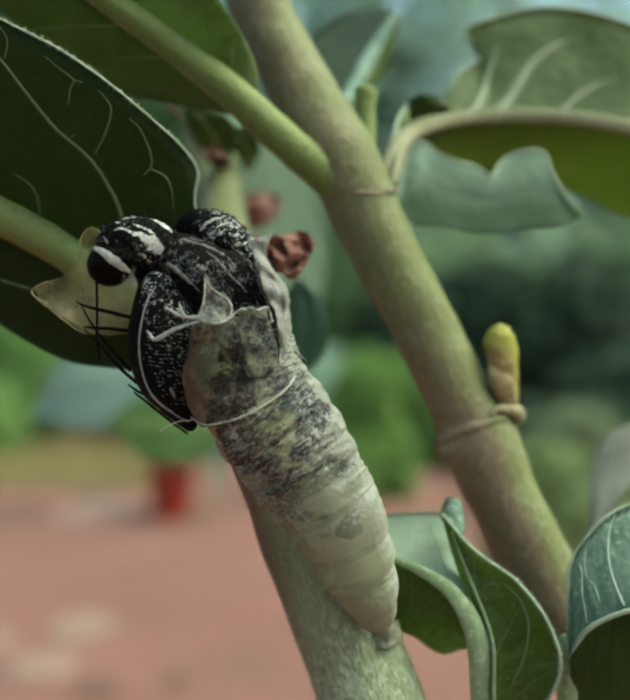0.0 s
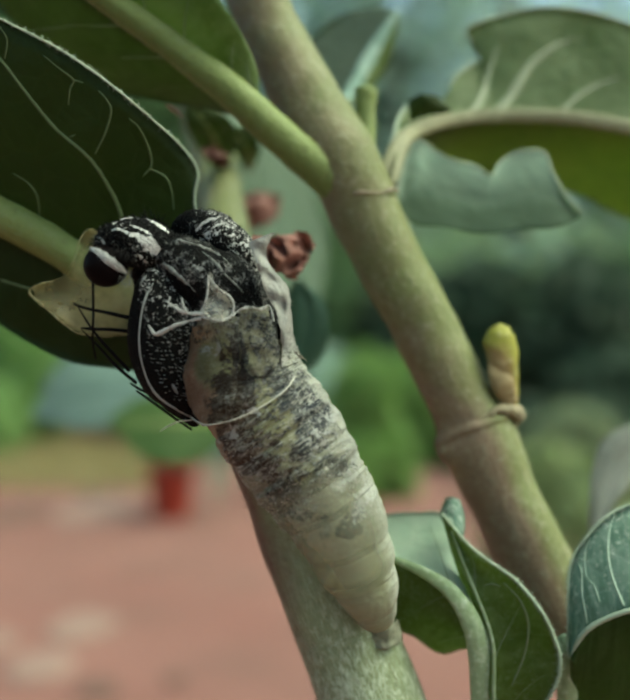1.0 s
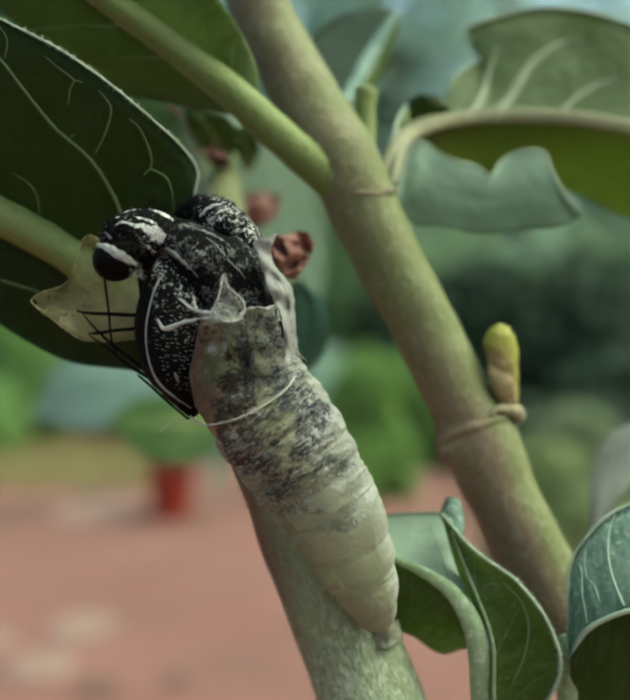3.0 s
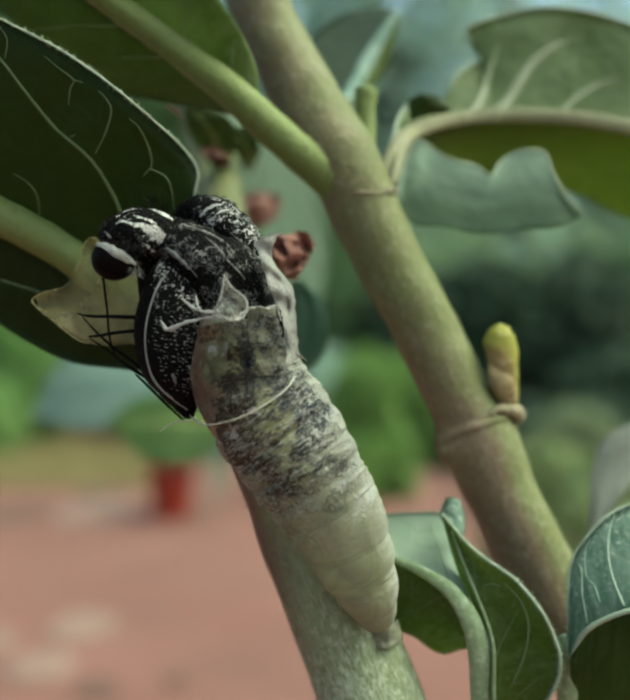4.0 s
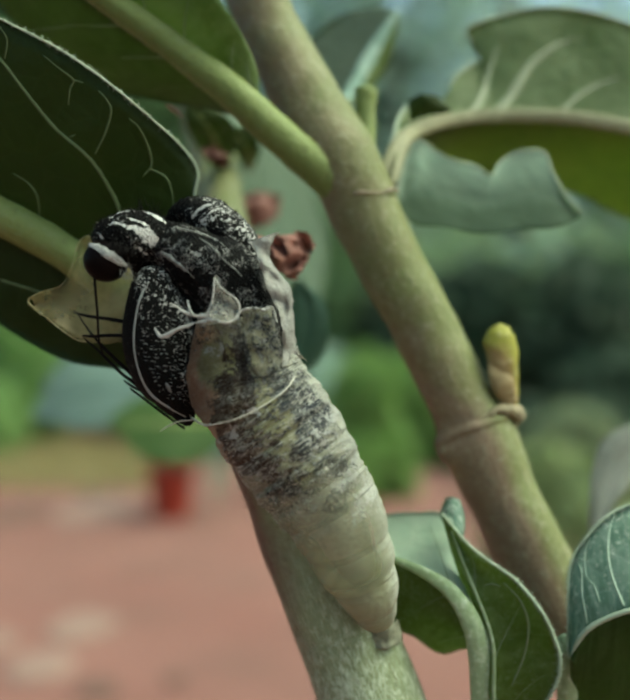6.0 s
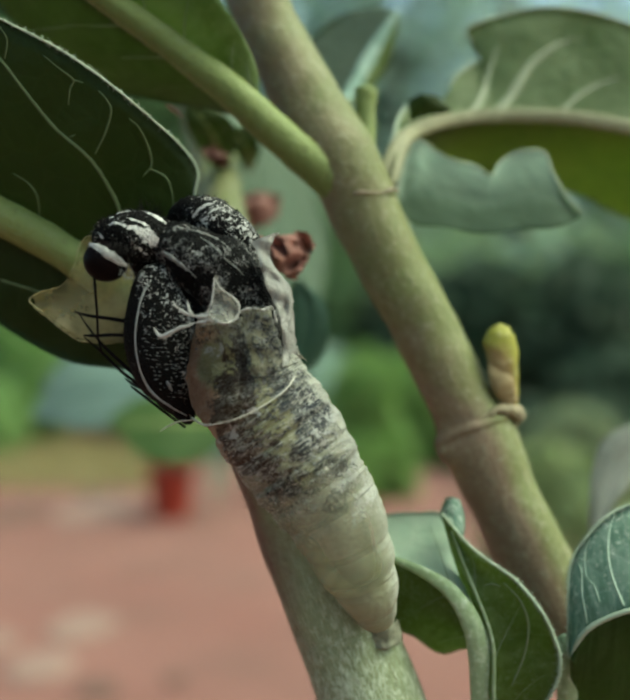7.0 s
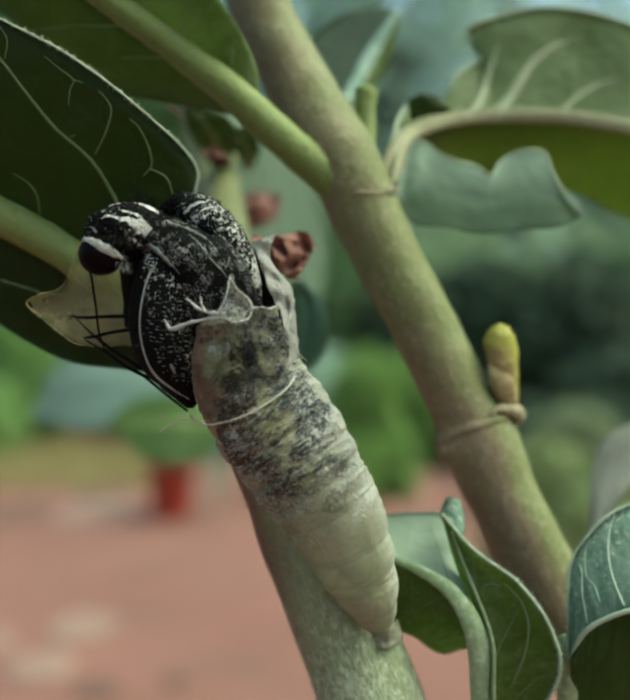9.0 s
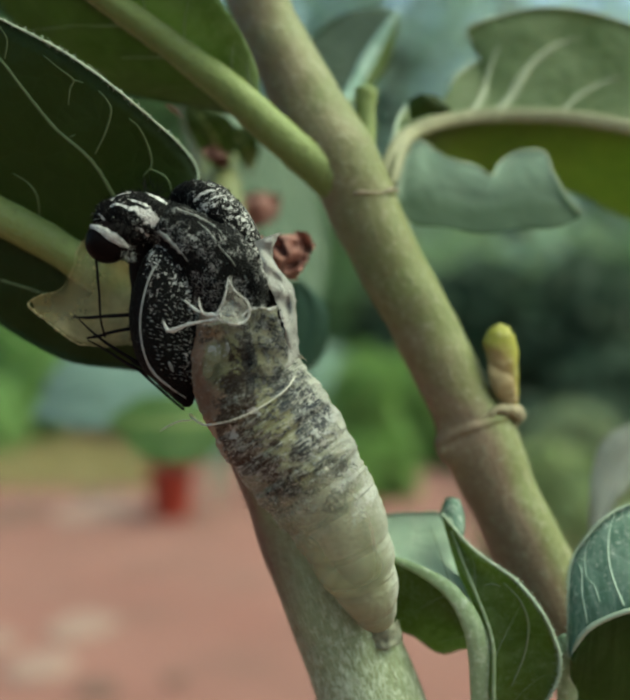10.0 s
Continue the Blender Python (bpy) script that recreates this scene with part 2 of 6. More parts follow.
    col = a.mix(a.maths("MULTIPLY", a.maths("MULTIPLY", white, 0.6), a.maths("MULTIPLY", upper, a.maths("SUBTRACT", 1.0, a.maths("MINIMUM", a.maths("MULTIPLY", a.maths("MAXIMUM", at["tan"], a.maths("MULTIPLY", at["yolk"], 0.8)), 0.85), 0.85)))), col, (0.52, 0.53, 0.50))
    col = a.mix(a.maths("MULTIPLY", loose(at["chalk"], 0.45, 0.62), 0.8), col, (0.52, 0.525, 0.49))
    a.colour(col)
    relief = a.maths("ADD", a.maths("MULTIPLY", upper, 0.5), a.maths("ADD", a.maths("MULTIPLY", flank, 0.8), 0.16))
    a.bump(a.maths("MULTIPLY", a.maths("MULTIPLY", fold, mouth), relief), 0.0010, 0.6)
    rough_part = a.maths("ADD", a.maths("MULTIPLY", upper, 0.92), 0.08)
    a.bump(a.maths("MULTIPLY", big, rough_part), 0.0006, 0.6)
    a.bump(a.maths("MULTIPLY", speck, rough_part), 0.0003, 0.6)
    a.bump(a.maths("MULTIPLY", white, upper), 0.00015, 0.5)
    a.thin(a.mix(upper, (0.46, 0.48, 0.29), col), 0.36)
    # a clearer stretch, through which the abdomen shows
    film = a.out.inputs[0].links[0].from_socket
    see = a.node("ShaderNodeBsdfTransparent")
    mx = a.node("ShaderNodeMixShader")
    gap = a.ramp(at["along"], [(0.17, (0, 0, 0)), (0.24, (1, 1, 1)), (0.45, (1, 1, 1)), (0.52, (0, 0, 0))])
    veil = a.maths("SUBTRACT", 1.0, a.maths("MULTIPLY", a.maths("MAXIMUM", flank, a.maths("MULTIPLY", white, upper)), 0.7))
    a.link(a.maths("MULTIPLY", a.maths("MULTIPLY", gap, veil), 0.68), mx.inputs[0])
    a.link(film, mx.inputs[1])
    a.link(see.outputs[0], mx.inputs[2])
    a.link(mx.outputs[0], a.out.inputs[0])
    return a.m


def abdomen_material():
    """Pale abdomen with blue-black blotches."""
    a = Mat("abdomen_cream", 0.6)
    a.b.inputs["Specular IOR Level"].default_value = 0.2
    co = a.coords()
    g = a.node("ShaderNodeAttribute")
    g.attribute_name = "dusk"
    big = a.noise(co, 900, 5, 0.7, 0.8)
    fine = a.noise(co, 2500, 4, 0.7)
    k = a.maths("ADD", a.maths("MULTIPLY", a.maths("SUBTRACT", big, 0.5), 0.9), a.maths("MULTIPLY", a.maths("SUBTRACT", fine, 0.5), 0.6))
    gate = a.maths("MINIMUM", a.maths("MULTIPLY", g.outputs["Fac"], 3.0), 1.0)
    ink = a.ramp(a.maths("ADD", g.outputs["Fac"], a.maths("MULTIPLY", k, gate)), [(0.30, (0, 0, 0)), (0.66, (1, 1, 1))])
    a.colour(a.mix(ink, a.mix(big, (0.38, 0.38, 0.265), (0.46, 0.455, 0.34)), (0.010, 0.012, 0.018)))
    a.bump(big, 0.0003, 0.4)
    return a.m


def mottled(name, base, dark, white, share, cell=900.0, cover=0.5):
    a = Mat(name, 0.5)
    co = a.coords()
    big = a.noise(co, cell * 0.4, 4, 0.65)
    speck = a.noise(co, cell, 4, 0.7)
    col = a.mix(a.ramp(a.maths("ADD", a.maths("MULTIPLY", big, 0.6), a.maths("MULTIPLY", speck, 0.4)), [(cover, (0, 0, 0)), (cover + 0.06, (1, 1, 1))]), base, dark)
    col = a.mix(a.maths("MULTIPLY", a.ramp(speck, [(0.58, (0, 0, 0)), (0.68, (1, 1, 1))]), 0.7), col, white)
    a.colour(col)
    a.bump(big, 0.0006, 0.6)
    a.bump(speck, 0.0003, 0.6)
    a.thin(col, share)
    return a.m


SHELL = shell_material()
ABDOMEN = abdomen_material()
SHELL_PALE = mottled("shell_rim", (0.43, 0.43, 0.40), (0.25, 0.245, 0.225), (0.62, 0.62, 0.59), 0.2, 3000, 0.58)


INNER = plain_material("split_backing_dark", (0.022, 0.020, 0.018), 0.7, 0.5, 1500, 0.2)


def film_material(name, c, share, clear, rough=0.35, grain=900):
    a = Mat(name, rough)
    co = a.coords()
    n = a.noise(co, grain, 5, 0.6)
    col = a.mix(a.ramp(n, [(0.3, (0, 0, 0)), (0.7, (1, 1, 1))]), tuple(v * 0.72 for v in c), tuple(min(1, v * 1.2) for v in c))
    a.colour(col)
    a.bump(n, 0.0005, 0.7)
    a.thin(col, share)
    mixed = a.out.inputs[0].links[0].from_socket
    see = a.node("ShaderNodeBsdfTransparent")
    mx = a.node("ShaderNodeMixShader")
    a.link(a.ramp(n, [(0.35, (clear * 1.4,) * 3), (0.65, (clear * 0.5,) * 3)]), mx.inputs[0])
    a.link(mixed, mx.inputs[1])
    a.link(see.outputs[0], mx.inputs[2])
    a.link(mx.outputs[0], a.out.inputs[0])
    return a.m


FILM = film_material("shell_film_white", (0.38, 0.38, 0.345), 0.25, 0.58, 0.5)
CAP_FILM = film_material("shell_film_straw", (0.36, 0.335, 0.17), 0.4, 0.38, grain=260)
SILK_PAD = plain_material("silk_pad_grey", (0.27, 0.275, 0.205), 0.85, 0.6, 2200, 0.2)
SILK = plain_material("silk", (0.36, 0.36, 0.30), 0.35, 0.1, 900)


def scale_material(name, amount, cell, fade=(0.0, 0.0), streak=False, pale=0.36, mark_white=0.62, squiggle=0.0):
    """Black scales powdered with white ones. fade: how the powder thins out towards one side and downwards."""
    a = Mat(name, 0.65)
    a.b.inputs["Specular IOR Level"].default_value = 0.05
    co = a.coords("UV", (9, 2.0, 1)) if streak else a.coords()
    n = a.noise(co, cell, 1.6, 0.6, 1.6)
    m = a.noise(a.coords(), 700, 2)
    s = a.maths("ADD", n, a.maths("MULTIPLY", a.maths("SUBTRACT", m, 0.5), 0.5))
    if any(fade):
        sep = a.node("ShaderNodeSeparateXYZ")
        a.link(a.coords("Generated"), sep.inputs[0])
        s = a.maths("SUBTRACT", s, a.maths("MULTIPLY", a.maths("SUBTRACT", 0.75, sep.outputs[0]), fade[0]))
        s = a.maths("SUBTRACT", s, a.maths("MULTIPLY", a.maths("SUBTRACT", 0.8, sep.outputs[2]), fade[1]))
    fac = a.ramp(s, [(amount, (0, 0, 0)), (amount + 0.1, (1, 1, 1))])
    if squiggle:
        curl = a.maths("ABSOLUTE", a.maths("SUBTRACT", a.noise(a.coords(), 1900, 2.5, 0.55, 1.2), 0.5))
        curl = a.maths("MULTIPLY", a.ramp(curl, [(0.0, (1, 1, 1)), (0.012, (1, 1, 1)), (0.035, (0, 0, 0))]), a.ramp(m, [(0.44, (0, 0, 0)), (0.52, (squiggle,) * 3)]))
        fac = a.maths("MAXIMUM", a.maths("MULTIPLY", fac, 0.1), curl)
    g = a.node("ShaderNodeAttribute")
    g.attribute_name = "white"
    grain = a.noise(a.coords(), 3800, 3, 0.6)
    mark = a.ramp(a.maths("ADD", g.outputs["Fac"], a.maths("MULTIPLY", a.maths("SUBTRACT", grain, 0.5), 2.2)), [(0.42, (0, 0, 0)), (0.72, (1, 1, 1))])
    col = a.mix(fac, (0.003, 0.003, 0.003), (pale, pale, pale * 0.96))
    a.colour(a.mix(mark, col, a.mix(grain, (mark_white * 0.48,) * 3, (mark_white, mark_white, mark_white * 0.94))))
    a.bump(n, 0.0003, 0.7)
    return a.m


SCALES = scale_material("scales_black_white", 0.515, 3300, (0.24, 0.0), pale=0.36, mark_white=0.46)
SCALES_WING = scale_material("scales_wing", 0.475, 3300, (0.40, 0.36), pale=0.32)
SCALES_HEAD = scale_material("scales_head", 0.66, 3000, mark_white=0.60)
SCALES_DARK = scale_material("scales_black_streaked", 0.58, 3200, pale=0.17, mark_white=0.26, squiggle=1.0)
BLACK = plain_material("chitin_black", (0.004, 0.0035, 0.0035), 0.7, 0.3, 1500, 0.06)


def tuft_material():
    """White scale hairs lying side by side."""
    a = Mat("white_scales", 0.8)
    a.b.inputs["Specular IOR Level"].default_value = 0.1
    n = a.noise(a.coords("UV", (14, 3, 1)), 2, 4, 0.6)
    a.colour(a.mix(a.ramp(n, [(0.3, (0, 0, 0)), (0.65, (1, 1, 1))]), (0.12, 0.12, 0.115), (0.44, 0.44, 0.42)))
    a.bump(n, 0.0002, 0.6)
    return a.m


WHITE_HAIR = tuft_material()
PALE_LINE = plain_material("pale_line", (0.22, 0.23, 0.22), 0.7, 0.3, 2500, 0.2)
SPOT = plain_material("spot_grey", (0.13, 0.135, 0.135), 0.8, 0.4, 3500, 0.1)
GREY_HAIR = plain_material("grey_scales", (0.15, 0.155, 0.145), 0.8, 0.6, 3000, 0.15)


def eye_material():
    a = Mat("eye_black_brown", 0.3)
    a.b.inputs["Specular IOR Level"].default_value = 0.03
    co = a.coords()
    c = a.cells(co, 9000)
    a.colour(a.mix(c, (0.002, 0.0015, 0.0015), (0.005, 0.003, 0.003)))
    a.bump(c, 0.00003, 0.4)
    return a.m


EYE_BLACK = eye_material()


# ---- builders ----
def spline(pts, n):
    """n + 1 points along a smooth curve through pts (Catmull-Rom, any number of coordinates)."""
    p = [np.array(q, float) for q in pts]
    p = [2 * p[0] - p[1], *p, 2 * p[-1] - p[-2]]
    out = []
    for i in range(n + 1):
        u = i / n * (len(p) - 3)
        k = min(int(u), len(p) - 4)
        u -= k
        a, b, c, d = p[k:k + 4]
        out.append(0.5 * (2 * b + (c - a) * u + (2 * a - 5 * b + 4 * c - d) * u * u + (3 * b - a - 3 * c + d) * u ** 3))
    return out


def place(name, pos, label, category, group=""):
    """An Empty at a thing's base, in metres."""
    ob = new(name)
    ob.empty_display_size = 0.005
    ob.location = pos
    return tagged(ob, label, category, group)


def part(name, bm, material, parent, label="", small=True, smooth=True, kind=""):
    """Links a bmesh as one mesh under a thing or a part. small: it is in millimetres about HEART, else in metres of the world."""
    if small:
        bm.transform(Matrix.Translation(HEART) @ Matrix.Scale(0.001, 4))
    root = parent
    while root.parent:
        root = root.parent
    bm.transform(Matrix.Translation(-Vector(root.location)))
    for f in bm.faces:
        f.smooth = smooth
    me = bpy.data.meshes.new(name)
    bm.to_mesh(me)
    bm.free()
    me.materials.append(material)
    ob = new(name, me)
    ob.parent = parent
    return tagged(ob, label, kind=kind)


def tube(path, n=24, seg=14, bm=None, lump=0.0, flat=1.0, seed=0, cap=True, flank=False):
    """A tapered tube along (x, y, z, radius) points, with lumps and round ends. flat: depth against width."""
    bm = bm or bmesh.new()
    uv = bm.loops.layers.uv.verify()
    tint = bm.verts.layers.float.get("tint") or bm.verts.layers.float.new("tint")
    pts = spline(path, n)
    rings = []
    for i, p in enumerate(pts):
        c = Vector(p[:3])
        d = Vector(pts[min(i + 1, n)][:3]) - Vector(pts[max(i - 1, 0)][:3])
        d.normalize()
        side = d.cross(Vector((0, 1, 0)))
        if side.length < 0.2:
            side = d.cross(Vector((1, 0, 0)))
        side.normalize()
        up = side.cross(d)
        ring = []
        for j in range(seg):
            a = 2 * math.pi * j / seg
            v = side * math.cos(a) + up * (math.sin(a) * flat)
            r = max(p[3], 0.005)
            if lump:
                r *= 1 + lump * noise.noise(Vector((c + v * r)) * (0.9 / max(0.4, r)) + Vector((seed * 7.1, 0, 0)))
            vert = bm.verts.new(c + v * r)
            # brown tint, stronger on the left; on the main stem partly painted shade
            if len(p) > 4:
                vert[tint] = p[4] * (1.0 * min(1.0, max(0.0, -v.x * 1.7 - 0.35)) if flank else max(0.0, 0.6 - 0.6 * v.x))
            ring.append(vert)
        rings.append(ring)
    for i in range(n):
        for j in range(seg):
            f = bm.faces.new((rings[i][j], rings[i][(j + 1) % seg], rings[i + 1][(j + 1) % seg], rings[i + 1][j]))
            for lp, (a, b) in zip(f.loops, ((0, 0), (1, 0), (1, 1), (0, 1))):
                lp[uv].uv = ((j + a) / seg, (i + b) / n)
    if cap:
        for ring, p, q in ((rings[0], pts[0], pts[1]), (rings[-1], pts[-1], pts[-2])):
            d = Vector(p[:3]) - Vector(q[:3])
            tip = bm.verts.new(Vector(p[:3]) + d.normalized() * p[3] * 0.45)
            for j in range(seg):
                bm.faces.new((ring[j], ring[(j + 1) % seg], tip))
    bmesh.ops.recalc_face_normals(bm, faces=bm.faces)
    return bm


def sheet(a, b, n=24, m=10, bulge=0.0, ripple=0.0, thick=0.1, seed=0, ragged=0.0, toward=(0, -1, 0), grain=0.45):
    """A curved sheet of some thickness between two edge curves."""
    bm = bmesh.new()
    uv = bm.loops.layers.uv.verify()
    ea, eb = spline(a, n), spline(b, n)
    out = Vector(toward)
    grid = []
    for i in range(n + 1):
        row = []
        for j in range(m + 1):
            s = j / m
            p = Vector(ea[i] * (1 - s) + eb[i] * s)
            p += out * (bulge * 4 * s * (1 - s))
            k = p * grain + Vector((seed * 3.7, seed, 0))
            p += out * (ripple * noise.noise(k))
            if ragged and j in (0, m):
                p += Vector((noise.noise(p * 2.3), 0, noise.noise(p * 2.1 + Vector((5, 0, 0))))) * ragged
            row.append(bm.verts.new(p))
        grid.append(row)
    for i in range(n):
        for j in range(m):
            f = bm.faces.new((grid[i][j], grid[i][j + 1], grid[i + 1][j + 1], grid[i + 1][j]))
            for lp, (u, v) in zip(f.loops, ((0, 0), (0, 1), (1, 1), (1, 0))):
                lp[uv].uv = ((i + u) / n, (j + v) / m)
    bmesh.ops.solidify(bm, geom=bm.faces[:], thickness=thick)
    return bm


def leaf(plant, rib, upper, lower, material, label, widths, camber=(0.0, 0.0), ripple=0.3, veins=6, seed=0, rib_material=None, vein_r=0.13, thick=0.22, vein_material=None, wave=0.0, rib_label="", reach=0.8, drawn=(), rims="", rim_r=0.09, fringe=0, other=None, rib_flat=1.0, vein_flat=1.0):
    """A leaf of the plant: the blade between a rib and its two edges, the rib and side veins as parts of it."""
    n, m = 44, 22
    r, e1, e2 = spline(rib, n), spline(upper, n), spline(lower, n)

    def surf(t, s):
        i = min(int(t * n), n - 1)
        u = t * n - i
        c = Vector(r[i] * (1 - u) + r[i + 1] * u)
        e = (e1 if s < 0 else e2)
        g = Vector(e[i] * (1 - u) + e[i + 1] * u)
        k = abs(s)
        p = c.lerp(g, k)
        p.y -= camber[0 if s < 0 else 1] * 4 * k * (1 - k)
        q = p * 0.22 + Vector((seed * 9.3, 0, seed))
        p.y += ripple * k * noise.noise(q) * 2 + ripple * 0.35 * k * noise.noise(q * 3.3)
        if wave:
            p.y += wave * k * k * math.sin(t * 19 + seed + (0 if s < 0 else 1.3))
        return p

    bm = bmesh.new()
    uv = bm.loops.layers.uv.verify()
    grid = [[bm.verts.new(surf(i / n, -1 + 2 * j / m)) for j in range(m + 1)] for i in range(n + 1)]
    for i in range(n):
        for j in range(m):
            f = bm.faces.new((grid[i][j], grid[i][j + 1], grid[i + 1][j + 1], grid[i + 1][j]))
            for lp, (a, b) in zip(f.loops, ((0, 0), (0, 1), (1, 1), (1, 0))):
                lp[uv].uv = ((i + a) / n, (j + b) / m)
    bmesh.ops.solidify(bm, geom=bm.faces[:], thickness=thick)
    paths = [drape(spline(pts, 18), bm, 0.03) for pts in drawn]
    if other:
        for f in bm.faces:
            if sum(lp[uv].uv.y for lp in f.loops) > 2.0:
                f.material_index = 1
    blade = part("leaf", bm, material, plant, label)
    if other:
        blade.data.materials.append(other)
    for pts in paths:
        part("vein", tube(pts, 24, 8, lump=0.2, seed=seed, flat=vein_flat), vein_material or VEIN, blade)
    for side in rims:
        k = -1 if side == "u" else 1
        edge = [(*surf(i / 30, k), rim_r) for i in range(31)]
        line = tube(edge, 60, 6, lump=0.25, seed=seed)
        if fringe:
            hairs(line, line.copy(), fringe, 0.35, 0.02, seed)
        part("rim", line, EDGE, blade)
    ribs = [(*q, w) for q, w in zip(spline(rib, 10), spline([(w,) for w in widths], 10))]
    part("midrib", tube([(*p[:3], float(p[3][0])) for p in ribs], 40, 12, lump=0.06, seed=seed, flat=rib_flat), rib_material or RIB, blade, rib_label)
    rnd = random.Random(seed + 11)
    for side in (-1, 1):
        for k in range(veins):
            t0 = 0.06 + 0.8 * k / max(1, veins) + rnd.uniform(-0.02, 0.02)
            t1 = min(0.99, t0 + rnd.uniform(0.13, 0.22))
            path = []
            for q in range(6):
                u = q / 5
                p = surf(t0 + (t1 - t0) * u ** 0.8, side * reach * u)
                p += Vector((0, noise.noise(Vector((k, q * 1.7, seed))) * 0.05 - 0.02, noise.noise(Vector((k * 3.1, q * 1.3, seed + 4))) * 0.4 * u))
                path.append((*p, vein_r * (1 - 0.75 * u)))
            part("vein", tube(path, 16, 6), vein_material or VEIN, blade)
    return blade, surf


def drape(pts, base, lift):
    """Points (x, y, z, radius) laid on the side of base that faces -y."""
    tree = BVHTree.FromBMesh(base)
    out = []
    for x, y, z, r in pts:
        hit = tree.ray_cast(Vector((x, -60, z)), Vector((0, 1, 0)))[0]
        out.append((x, hit.y - lift if hit else y, z, r))
    return out


def paint(bm, lines):
    """Marks the scales along some lines (x, y, z, radius) on a body as white."""
    lay = bm.verts.layers.float.new("white")
    co = np.array([v.co[:] for v in bm.verts])
    best = np.zeros(len(co))
    for pts in lines:
        for x, y, z, r in spline(drape(pts, bm, 0.0), 30):
            d = np.sqrt(((co - (x, y, z)) ** 2).sum(1)) / max(r, 0.02)
            best = np.maximum(best, 0.88 * (1.0 - np.clip((d - 0.5) / 0.8, 0, 1)))
    for v, w in zip(bm.verts, best):
        v[lay] = w
    return bm


def hairs(bm, base, count, length, radius, seed, lean=(0, 0, 0)):
    """Short bristles on the faces of base."""
    rnd = random.Random(seed)
    lay = base.verts.layers.float.get("white")
    faces = [f for f in base.faces if f.calc_area() > 1e-6 and not (lay and f.verts[0][lay] > 0.3)]
    weights = [f.calc_area() for f in faces]
    for f in rnd.choices(faces, weights, k=count):
        w = [rnd.random() for _ in f.verts]
        t = sum(w)
        p = sum((v.co * (x / t) for v, x in zip(f.verts, w)), Vector())
        d = (f.normal + Vector([rnd.uniform(-0.7, 0.7) for _ in range(3)]) + Vector(lean)).normalized()
        a = d.orthogonal().normalized() * radius
        b = d.cross(a)
        ln = length * rnd.uniform(0.5, 1.2)
        v = [bm.verts.new(p + a), bm.verts.new(p - a * 0.5 + b * 0.87), bm.verts.new(p - a * 0.5 - b * 0.87), bm.verts.new(p + d * ln)]
        for x, y in ((0, 1), (1, 2), (2, 0)):
            bm.faces.new((v[x], v[y], v[3]))
    return bm


# ---- the ground ----
def soil_material():
    a = Mat("red_soil", 0.9)
    co = a.coords()
    big = a.noise(co, 0.9, 4, 0.6)
    mid = a.noise(co, 2.4, 5, 0.6)
    fine = a.noise(co, 60, 4)
    col = a.mix(a.ramp(big, [(0.35, (0, 0, 0)), (0.65, (1, 1, 1))]), (0.142, 0.051, 0.040), (0.176, 0.079, 0.063))
    col = a.mix(a.ramp(mid, [(0.45, (0, 0, 0)), (0.68, (0.9, 0.9, 0.9))]), col, (0.112, 0.050, 0.039))
    col = a.mix(a.maths("MULTIPLY", fine, 0.3), col, (0.186, 0.105, 0.082))
    a.colour(col)
    a.bump(mid, 0.03, 0.5)
    a.bump(fine, 0.01, 0.5)
    return a.m


SOIL = soil_material()
bm = bmesh.new()
bmesh.ops.create_grid(bm, x_segments=60, y_segments=60, size=150)
for v in bm.verts:
    if v.co.length > 14:
        v.co.z = 0.05 * noise.noise(v.co * 0.1)
ground = place("ground", (0, 0, 0), "reddish bare soil of a yard", "ground")
bpy.data.objects.remove(ground)
me = bpy.data.meshes.new("ground")
bm.to_mesh(me)
bm.free()
me.materials.append(SOIL)
tagged(new("ground", me), "reddish bare soil of a yard", "ground", kind="structure")

# ---- the shrub ----
shrub = place("shrub", (0.034, 0.090, 0), "green shrub with thick stems and broad grey-green leaves", "shrub")


